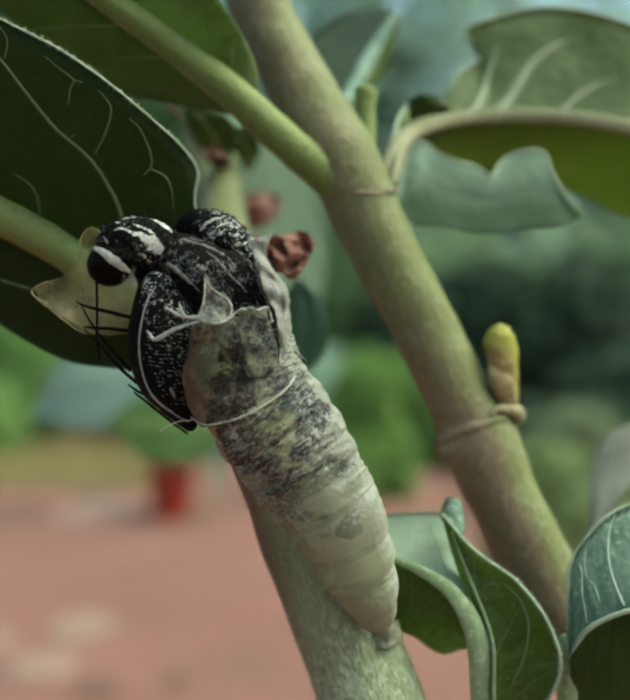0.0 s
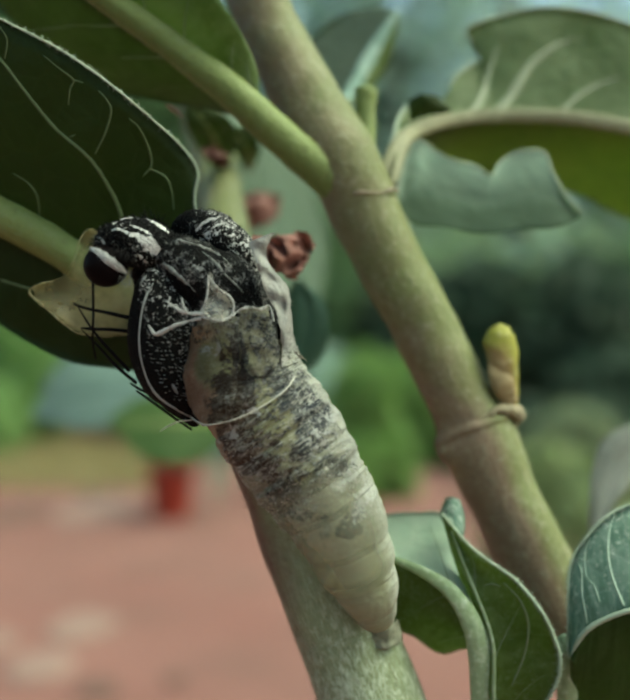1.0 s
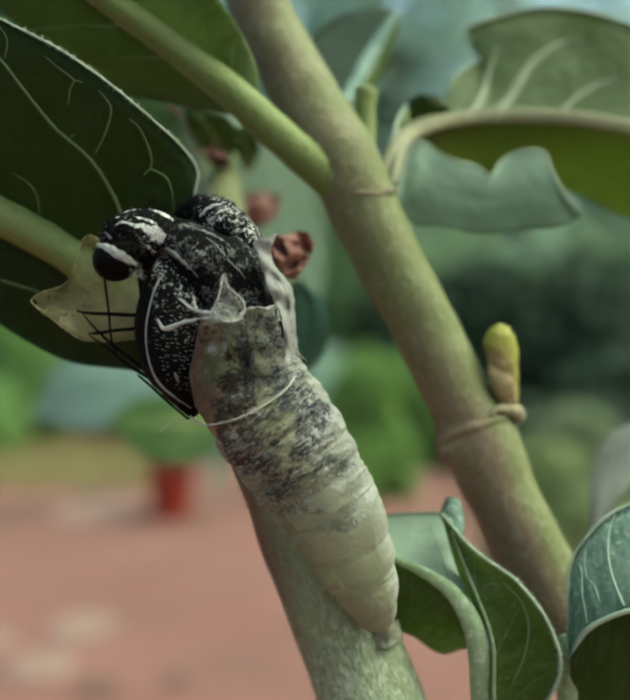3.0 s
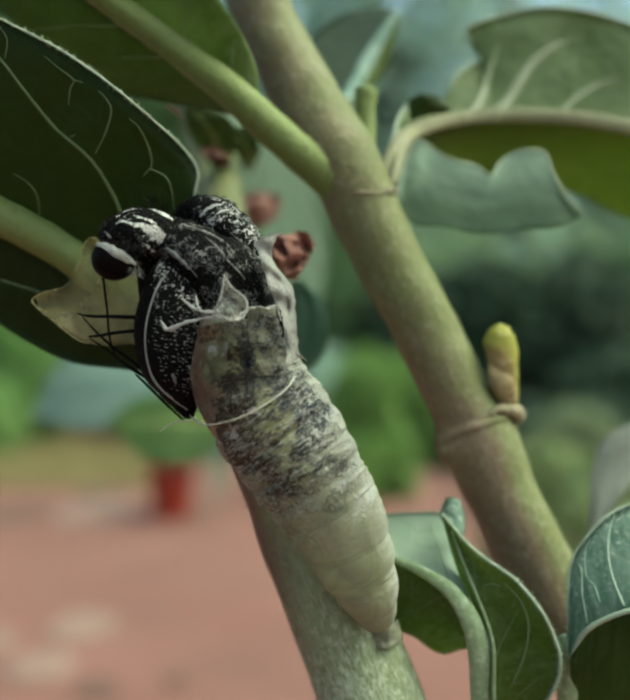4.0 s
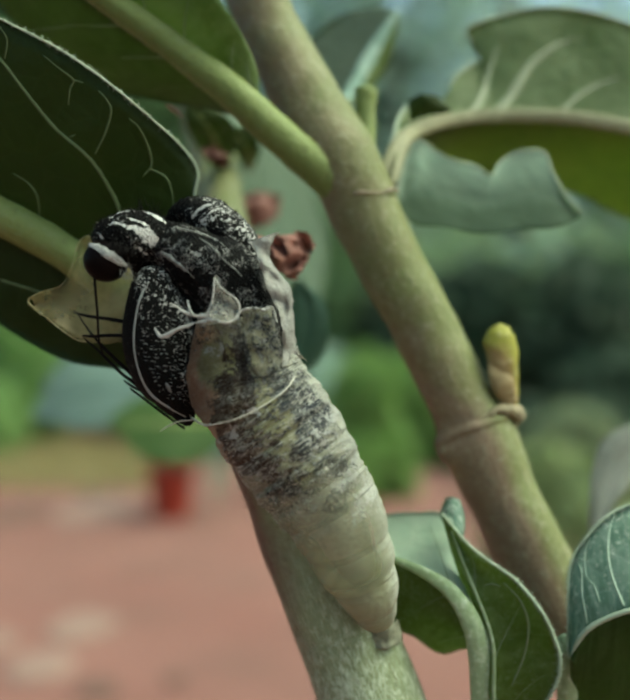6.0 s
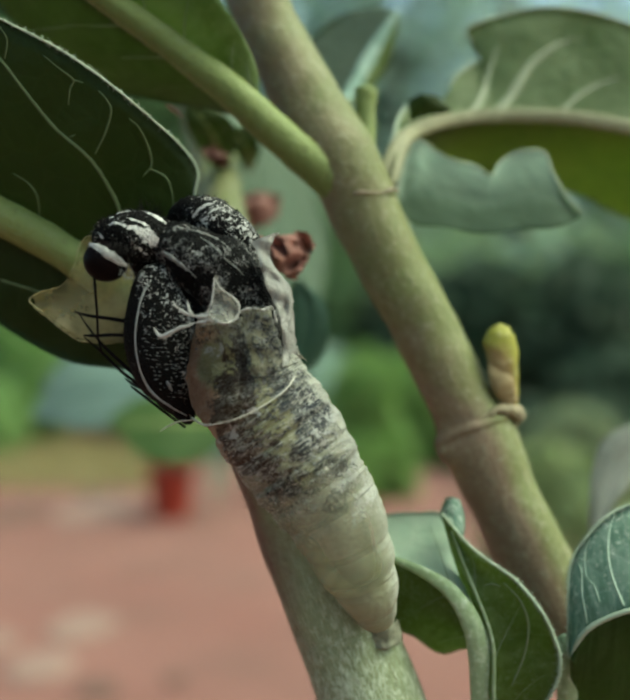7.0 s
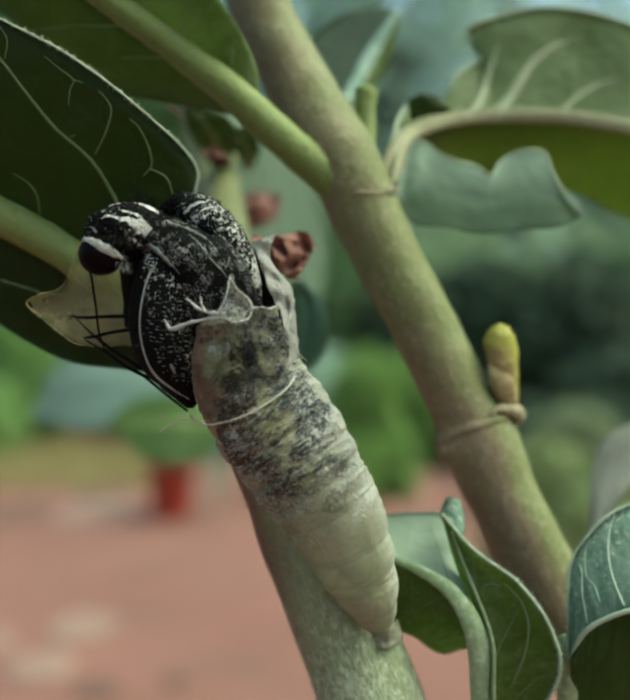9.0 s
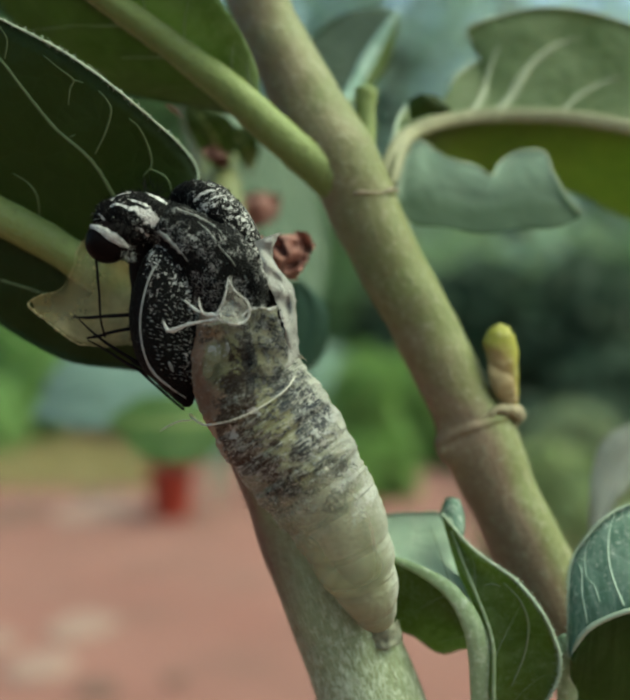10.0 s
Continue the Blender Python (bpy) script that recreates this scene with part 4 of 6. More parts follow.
def small_leaves():
    leaf(shrub,
         [(-10.8, 46, 20.68), (-10.81, 38, 22.26), (-11.37, 34, 23.85), (-13.28, 32, 26.14)],
         [(-11.07, 46, 20.68), (-12.56, 38, 21.76), (-13.65, 33, 23.62), (-13.9, 32, 26.14)],
         [(-10.53, 46, 20.68), (-9.2, 38, 22.51), (-8.96, 34, 24.82), (-12.57, 32, 26.47)],
         LEAF_DEEP, "small dark green leaf by the upper stem", (0.3, 0.25, 0.2, 0.1), (0.3, 0.3), 0.5, 2, 51, vein_r=0.08)
    leaf(shrub,
         [(-8.11, 50, 22.51), (-7.97, 44, 23.5), (-8.87, 42, 24.91), (-10.59, 41, 25.56)],
         [(-8.38, 50, 22.4), (-9.29, 44, 23.23), (-10.06, 42, 23.87), (-10.85, 41, 25.35)],
         [(-7.83, 50, 22.51), (-6.54, 44, 23.76), (-7.57, 42, 25.95), (-10.33, 41, 25.87)],
         LEAF_DEEP, "small dark green leaf by the upper stem", (0.3, 0.25, 0.2, 0.1), (0.3, 0.3), 0.5, 2, 53, vein_r=0.08)
    leaf(shrub,
         [(-9.46, 70, 34.71), (-10.92, 68, 32.93), (-12.66, 66, 32.14), (-14.87, 66, 32.96)],
         [(-9.46, 70, 35.03), (-10.92, 68, 34.85), (-12.66, 66, 34.35), (-15.18, 66, 33.72)],
         [(-9.46, 70, 34.38), (-10.6, 68, 31.01), (-12.34, 66, 30.24), (-14.74, 66, 32.33)],
         LEAF_BLOOM, "small pale leaf behind the upper stem", (0.2, 0.2, 0.2, 0.1), (0.3, 0.3), 0.5, 0, 55, rib_material=LEAF_BLOOM)


small_leaves()

# ---- the cast skin ----
shell = place("chrysalis", HEART + Vector((4.79, 0, -20.02)) * 0.001, "split cream chrysalis with grey mottling tied to the stem", "chrysalis")
SECTIONS = [(4.86, 2.3, -20.5) + (1.08,), (4.5, 1.8, -19.5) + (1.58,), (3.87, 1, -17.67) + (2.25,), (2.86, 0.5, -15.32) + (2.9,), (1.51, 0, -12.15) + (3.4,), (0.21, 0, -10.11) + (3.75,), (-1.06, 0, -8.16) + (4.0,), (-2.45, 0, -6.11) + (4.15,), (-3.82, 0, -4.09) + (4.2,), (-4.73, 0, -2.47) + (4.05,), (-5.18, 0, -0.84) + (3.85,), (-5.22, 0, 0.78) + (3.65,), (-5.09, 0, 2.24) + (3.5,)]


# blotches of the skin: sideways, up, half length, half width (mm), slant (degrees), strength
DUSK_SIDE = [(-1.56, -2.97, 1.39, 0.80, -50, 1), (-1.05, -2.07, 0.63, 0.50, 0, 0.6), (-0.17, -4.78, 0.93, 0.87, -40, 1.2), (-0.48, -6.64, 0.98, 0.55, 25, 1.1), (1.10, -8.22, 1.30, 0.46, 25, 0.75), (0.80, -4.57, 0.19, 0.19, 0, 1.5), (2.83, -8.13, 0.19, 0.19, 0, 1.5), (-2.03, -2.35, 0.62, 0.93, 0, 0.5)]
DUSK_BELLY = [(-4.89, -2.57, 0.61, 1.04, 0, 0.96), (-5.52, -4.96, 0.92, 1.05, -20, 1.20), (-5.09, -6.43, 0.87, 0.80, 0, 1.20), (-4.81, -7.78, 0.75, 0.75, -30, 1.20), (-3.50, -7.82, 0.74, 0.49, 20, 1.20), (-2.08, -9.76, 0.80, 0.43, 15, 1.20), (-2.95, -8.99, 0.68, 0.37, 20, 0.60), (-1.40, -8.46, 0.77, 0.43, 25, 0.54)]
DUSK_BREAST = [(-4.49, 1.51, 2.93, 1.30, 10, 0.31), (-3.12, -0.19, 1.09, 1.86, -10, 0.31), (-7.34, 1.21, 1.18, 0.69, 20, 0.31), (-4.81, -0.34, 0.28, 1.54, 0, 0.9), (-4.51, -3.09, 0.28, 1.38, -8, 0.8), (-5.45, -2.55, 0.95, 0.6, -10, 0.85), (-6.2, -3.8, 0.8, 0.55, -20, 0.6)]
DUSK_ABDOMEN = [(1.40, -10.93, 0.52, 0.50, 15, 1.6), (-0.08, -11.42, 0.5, 0.26, 20, 0.6), (2.12, -9.74, 0.68, 0.28, 25, 0.8), (-2.02, -9.89, 0.62, 0.34, 15, 1.2), (-0.48, -10.09, 0.46, 0.22, 22, 0.7), (-2.89, -9.02, 0.49, 0.25, 20, 0.9)]
YOLK = [(-6.1, -0.9, 1.25, 1.1, 10, 1.3), (-3.54, -2.94, 0.67, 0.92, 0, 0.7), (-3.23, -4.10, 1.16, 0.61, 20, 1), (-3.04, -5.14, 1.28, 0.43, 22, 1), (-2.68, -6.15, 1.28, 0.46, 22, 0.8), (-1.85, -7.23, 1.35, 0.49, 22, 1), (-0.72, -8.72, 1.35, 0.43, 22, 0.9), (-5.79, -1.08, 0.98, 0.80, 15, 1), (-4.26, -0.40, 0.68, 0.55, 0, 0.6)]
TAN = [(-7.2, -3.0, 0.8, 0.9, -10, 0.9), (-8.1, -1.2, 0.9, 2.3, -5, 1), (-8.56, -3.74, 0.64, 1.45, -30, 1), (-7.51, -5.61, 0.70, 1.44, -35, 1), (-6.62, -7.44, 0.58, 1.29, -35, 0.9), (-5.65, -8.89, 0.45, 0.97, -35, 0.6), (-8.02, -2.07, 1.13, 1.95, -8, 1), (-8.37, -0.50, 0.69, 0.95, 0, 1)]
CHALK = [(-6.95, -0.12, 0.6, 0.34, 25, 0.6), (0.93, -5.06, 0.50, 2.20, -35, 0.5), (2.66, -8.37, 0.69, 1.42, -35, 0.6), (3.67, -10.58, 0.82, 1.26, -40, 0.6), (-5.70, -5.60, 0.31, 0.37, 0, 1), (-4.45, -4.31, 0.37, 0.24, 30, 0.8)]


def marked(bm, dusk=None):
    """Gives each point of the skin its station along the axis, its turn round it and its blotches."""
    fine = np.array(spline(SECTIONS, 160))
    co = np.array([v.co[:] for v in bm.verts])
    near = np.array([((fine[:, :3] - c) ** 2).sum(1).argmin() for c in co])
    ahead = fine[np.minimum(near + 1, 160), :3] - fine[np.maximum(near - 1, 0), :3]
    ahead /= np.linalg.norm(ahead, axis=1)[:, None]
    off = co - fine[near, :3]
    side = np.cross(ahead, (0, 1, 0))
    side *= np.sign(side[:, :1])
    turn = np.arctan2(-off[:, 1], (off * side).sum(1)) % (2 * math.pi)
    slip = (off * ahead).sum(1) / 26.0
    front = np.clip((1.5 - co[:, 1]) / 1.5, 0, 1)
    wavy = np.array([(noise.noise(Vector(c) * 0.9), noise.noise(Vector(c) * 0.9 + Vector((9, 0, 0)))) for c in co]) * 0.45
    values = {"along": near / 160 + slip, "round": turn / math.pi}
    for key, spots in (("dusk", dusk or DUSK_SIDE + DUSK_BELLY + DUSK_BREAST), ("yolk", YOLK), ("tan", TAN), ("chalk", CHALK)):
        best = np.zeros(len(co))
        for x, z, rx, rz, slant, much in spots:
            c, q = math.cos(radians(slant)), math.sin(radians(slant))
            dx, dz = co[:, 0] + wavy[:, 0] - x, co[:, 2] + wavy[:, 1] - z
            d = np.hypot((dx * c + dz * q) / rx, (dz * c - dx * q) / rz)
            best = np.maximum(best, much * np.clip(1.6 - 0.75 * d, 0, 1))
        values[key] = best * front
    back = np.clip((values["along"] - 0.36) / 0.2, 0, 1) * np.clip(2.6 - np.abs(turn - 1.4) * 1.9, 0, 1) * np.where((values["along"] > 0.68) & (turn > 1.8), 0.2, 1.0)
    if not dusk:
        values["dusk"] = np.maximum(values["dusk"], 0.34 * back * front)
    for key, val in values.items():
        lay = bm.verts.layers.float.get(key) or bm.verts.layers.float.new(key)
        for v, w in zip(bm.verts, val):
            v[lay] = float(w)
    return bm


def rings(t0, t1, n, seg, swell, slit=None, ragged=0.0, start=0.0):
    """A ring-shaped stretch of the skin between two stations of its axis, doubled for thickness."""
    bm = bmesh.new()
    fine = spline(SECTIONS, 240)
    rows = []
    for i in range(n + 1):
        u = i / n
        t = t0 + (t1 - t0) * u
        k = min(int(t * 240), 239)
        p = fine[k] * (1 - (t * 240 - k)) + fine[k + 1] * (t * 240 - k)
        d = Vector(fine[min(k + 2, 240)][:3]) - Vector(fine[max(k - 2, 0)][:3])
        d.normalize()
        side = Vector((0, -1, 0)).cross(d).normalized()
        if side.x < 0:
            side = -side
        front = d.cross(side)
        if front.y > 0:
            front = -front
        r = p[3] * (0.955 + swell * math.sin(math.pi * u) ** 0.6)
        gap = slit(t) if slit else 0.0
        row = []
        for j in range(seg + 1):
            a = radians(50) + gap + (2 * math.pi - 2 * gap) * j / seg
            v = side * math.cos(a) + front * math.sin(a)
            q = Vector(p[:3]) + v * r
            flank = max(0.0, math.cos(a - 0.4))
            crest = 1 - 2.2 * abs(noise.noise(Vector((t * 46, math.cos(a) * 0.9, math.sin(a) * 0.9))))
            rr = 1 + 0.03 * noise.noise(q * 0.8) + 0.014 * noise.noise(q * 2.7) + (0.005 + 0.022 * flank + 0.012 * min(1.0, t * 1.5)) * crest
            q = Vector(p[:3]) + v * (r * rr)
            if ragged and i == n:
                q += d * ragged * (noise.noise(q * 0.9) + 0.5 * noise.noise(q * 2.6))
            row.append(bm.verts.new(q))
        rows.append(row)
    for i in range(n):
        for j in range(seg):
            bm.faces.new((rows[i][j], rows[i][j + 1], rows[i + 1][j + 1], rows[i + 1][j]))
    if not slit:
        bmesh.ops.remove_doubles(bm, verts=bm.verts[:], dist=1e-4)
    bmesh.ops.recalc_face_normals(bm, faces=bm.faces)
    bmesh.ops.solidify(bm, geom=bm.faces[:], thickness=0.12)
    return marked(bm)


def chrysalis():
    cuts = [0.0, 0.11, 0.2, 0.28, 0.355, 0.43, 0.505, 0.58, 0.655]
    for a, b in zip(cuts, cuts[1:]):
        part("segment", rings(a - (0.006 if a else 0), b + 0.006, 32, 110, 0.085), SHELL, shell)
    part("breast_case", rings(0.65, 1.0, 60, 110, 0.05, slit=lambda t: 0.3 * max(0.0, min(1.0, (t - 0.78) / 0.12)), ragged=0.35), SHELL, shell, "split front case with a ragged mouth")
    hook = tube([(4.2, 1.9, -20.98) + (0.08,), (4.65, 1.6, -20.85) + (0.15,), (5.1, 1.5, -20.62) + (0.2,), (5.55, 1.6, -20.35) + (0.2,), (5.85, 2.0, -20.15) + (0.1,)], 30, 12, lump=0.7, seed=3)
    part("tail_hook", hook, BARKY, shell, "brown hooked tail tip")
    pad = sheet([(3.9, 3.6, -21.3), (4.7, 3.1, -21.05), (5.6, 3.1, -20.85), (6.4, 3.9, -20.7)], [(4.2, 3.7, -22.6), (5.1, 3.05, -22.8), (6.0, 3.1, -22.5), (6.8, 4.0, -22.1)], 36, 24, 0.05, 0.25, 0.06, 33, 0.3, grain=1.8)
    part("silk_pad", pad, SILK_PAD, shell, "greyish silk pad under the tail")
    thread = [(-1.1, 1, -1.02) + (0.05,), (-1.37, -2.4, -1.76) + (0.065,), (-2, -4.1, -2.69) + (0.052,), (-3.19, -4.9, -3.57) + (0.05,), (-4.66, -5.4, -4.38) + (0.05,), (-6.17, -5.3, -4.87) + (0.045,), (-7.52, -4, -5.15) + (0.06,), (-8.76, -1, -4.93) + (0.06,), (-9.28, 2, -4.81) + (0.05,), (-8.66, 6, -5.86) + (0.05,), (-5.2, 7, -6.29) + (0.05,)]
    part("girdle_thread", tube(thread, 60, 8), SILK, shell, "white silk girdle thread")
    part("thread_end", tube([(-8.7, -0.5, -5.03) + (0.03,), (-10.09, 0, -5.26) + (0.05,), (-11.29, 0, -5.91) + (0.03,)], 12, 6, lump=0.4), SILK, shell)
    rim = sheet([(-2.23, -2.8, -1.59), (-2.16, -3, 0.44), (-2.47, -3.2, 2.61), (-3.13, -3.6, 3.98), (-3.63, -3.4, 5.53), (-4.1, -2.8, 6.83), (-4.5, -2.4, 7.59)],
                [(-1.21, -0.6, -1.8), (-1.33, -0.8, 0.77), (-1.49, -1, 3.01), (-1.76, -1.6, 4.57), (-2.89, -2, 5.97), (-3.21, -1.8, 7.09), (-2.59, -1.6, 8.38)], 50, 16, 0.35, 0.9, 0.14, 4, 0.16, grain=0.8)
    rim_copy = rim.copy()
    rim_copy.normal_update()
    hairs(rim, rim_copy, 260, 0.14, 0.05, 71)
    rim_copy.free()
    rim = part("torn_rim", rim, SHELL_PALE, shell, "whitish curled rim of the split")
    # added sheet closes the gap; the hollow's darkness is painted on it
    back = sheet([(-6.17, 1.6, 0.8), (-5.85, 1.8, 3.47), (-4.84, 1.6, 6.12), (-4.53, 1, 7.65)],
                 [(-2.15, 0.6, 0.79), (-2.34, 0.4, 3.07), (-2.92, 0.2, 4.69), (-3.76, 0.2, 6.65)], 24, 12, -1.2, 0.4, 0.14, 27, 0.1)
    part("dark_backing", back, INNER, shell, "added dark sheet backing the split")
    plate = sheet([(-8.23, -2.2, 1.64), (-8.69, -1.8, -0.19), (-8.85, -1.8, -2.09), (-8.51, -2, -3.82), (-7.52, -2.4, -5.37)],
                  [(-4.92, -4, 2.08), (-4.77, -4.3, 0.12), (-4.85, -4.5, -1.7), (-5.02, -4.6, -3.22), (-5.65, -4.4, -4.9)], 60, 36, 0.75, 0.45, 0.12, 21, 0.1, grain=0.7)
    case_copy = plate.copy()
    case_copy.normal_update()
    case = part("wing_case", marked(plate), SHELL, shell, "tan wing case with a yellow patch")
    plate = sheet([(-4.83, -4, 2.76), (-4.72, -4.2, 0.73), (-4.55, -4.4, -0.64), (-3.82, -4.4, -1.77)],
                  [(-2.82, -3.6, 3.02), (-2.39, -3.5, 1.2), (-2.03, -3.3, -0.34), (-2.51, -3.6, -1.66)], 60, 30, 0.42, 0.35, 0.14, 23, 0.3, grain=0.9)
    chest = part("breast_plate", marked(plate), SHELL, shell, "grey mottled breast plate")
    scraps = hairs(bmesh.new(), case_copy, 40, 0.2, 0.04, 18)
    for a, b, k in ((0.43, 0.505, 60), (0.505, 0.58, 90), (0.58, 0.655, 110)):
        belly = rings(a, b, 14, 50, 0.085)
        drop = [f for f in belly.faces if f.calc_center_median().y > -0.5]
        bmesh.ops.delete(belly, geom=drop, context="FACES")
        belly.normal_update()
        hairs(scraps, belly, k, 0.2, 0.045, 19 + k)
        belly.free()
    case_copy.free()
    part("skin_scraps", scraps, SHELL_PALE, shell, "whitish crumbs and shreds on the skin", smooth=False, kind="stuff")
    part("torn_lip", tube([(-5.2, -4.6, 2.3) + (0.04,), (-4.8, -4.4, 2.7) + (0.07,), (-3.9, -4.4, 2.95) + (0.06,), (-3.3, -4.05, 2.8) + (0.08,), (-2.75, -3.7, 3.05) + (0.06,), (-2.45, -3.55, 2.0) + (0.05,)], 70, 10, lump=1.6, seed=14), SHELL_PALE, chest, "pale crumbled lip of the breast plate")
    flap = sheet([(-6.45, -4.9, 4.35), (-6.19, -5.1, 5.18), (-5.75, -5, 4.35), (-5.01, -4.8, 3.39), (-4.87, -4.6, 2.55)],
                 [(-7.39, -4.6, 2.4), (-6.93, -5.2, 2.53), (-6.47, -5.3, 2.04), (-5.74, -5.1, 1.87), (-5.02, -4.7, 2.3)], 34, 18, -0.5, 1.0, 0.08, 6, 0.16, grain=0.8)
    flap = part("torn_flap", flap, FILM, shell, "torn whitish flap of film")
    part("lip", tube([(-6.31, -5.1, 5) + (0.036,), (-5.83, -5.1, 4.19) + (0.060,), (-5.05, -5, 3.5) + (0.066,), (-4.79, -4.9, 2.84) + (0.078,), (-5.12, -4.9, 2.12) + (0.084,), (-5.82, -5.2, 1.87) + (0.072,), (-6.62, -5.3, 2.1) + (0.060,), (-7.25, -4.8, 2.36) + (0.048,)], 30, 8, lump=0.8, seed=3), SHELL_PALE, flap)
    part("lip", tube([(-6.27, -5.2, 4.99) + (0.042,), (-6.41, -5.3, 4.02) + (0.054,), (-6.72, -5.2, 3.13) + (0.036,), (-7.27, -4.9, 2.42) + (0.048,)], 18, 8, lump=0.8, seed=5), SHELL_PALE, flap)
    for pts in ((((-9.28, -4.6, 3.52), 0.07), ((-8.49, -4.8, 2.85), 0.13), ((-7.72, -4.9, 2.54), 0.16), ((-6.8, -5, 2.47), 0.2)),
                (((-8.28, -4.8, 3.69), 0.06), ((-8.21, -4.9, 3.14), 0.1), ((-8.02, -4.9, 2.69), 0.12)),
                (((-10.85, -3.9, 2.09), 0.08), ((-10.39, -4.1, 1.41), 0.16), ((-9.29, -4.5, 1.79), 0.16), ((-8.04, -4.8, 2.06), 0.14), ((-7.12, -4.9, 2.18), 0.18))):
        part("shred", tube([(*p, r * 0.7) for p, r in pts], 40, 10, lump=0.9, seed=2, flat=0.6), SHELL_PALE, flap)
    cap = sheet([(-21.1, 2.2, 3.89), (-20.24, 2, 4.41), (-18.62, 2.2, 4.89), (-17.98, 2.6, 6.54), (-17.76, 2.8, 8.08), (-16.92, 2.8, 8.69), (-14.97, 2.4, 7.53), (-12.55, 2, 6.15)],
                [(-21.03, 2.2, 3.15), (-19.79, 1.6, 2.59), (-18.41, 1.4, 1.59), (-17.25, 1.4, 0.86), (-15.64, 1.6, 0.63), (-13.52, 1.8, 0.8), (-12.15, 1.6, 1.46), (-11.45, 1.4, 3.45)], 34, 14, -0.6, 0.5, 0.12, 9, 0.22)
    cap_edge = tube([(-12.9, 2.0, 6.3) + (0.024,), (-15.2, 2.2, 7.6) + (0.036,), (-17.0, 2.6, 8.7) + (0.048,), (-17.8, 2.6, 8.0) + (0.042,), (-18.1, 2.3, 6.4) + (0.036,), (-18.8, 2.0, 4.9) + (0.042,), (-20.4, 1.8, 4.3) + (0.054,), (-21.2, 2.0, 3.6) + (0.084,), (-19.9, 1.5, 2.6) + (0.072,), (-18.5, 1.3, 1.6) + (0.072,), (-17.3, 1.3, 0.85) + (0.054,), (-15.6, 1.5, 0.65) + (0.030,)], 110, 8, lump=1.3, seed=41)
    cap = part("head_cap", cap, CAP_FILM, shell, "straw-coloured translucent head cap")
    part("cap_edge", cap_edge, CAP_FILM, cap, "pale frayed edge of the cap")
    return rim, flap, cap, case, chest


RIM_PART, FLAP_PART, CAP_PART, CASE_PART, CHEST_PART = chrysalis()

# ---- the butterfly ----
bug = place("butterfly", HEART + Vector((-4.73, 0, 1.43)) * 0.001, "black and white butterfly crawling out of its chrysalis", "butterfly")


def fuzz(name, base, count, length, material, parent, seed, radius=0.03):
    bm = hairs(bmesh.new(), base, count, length, radius, seed)
    return part(name, bm, material, parent, smooth=False)


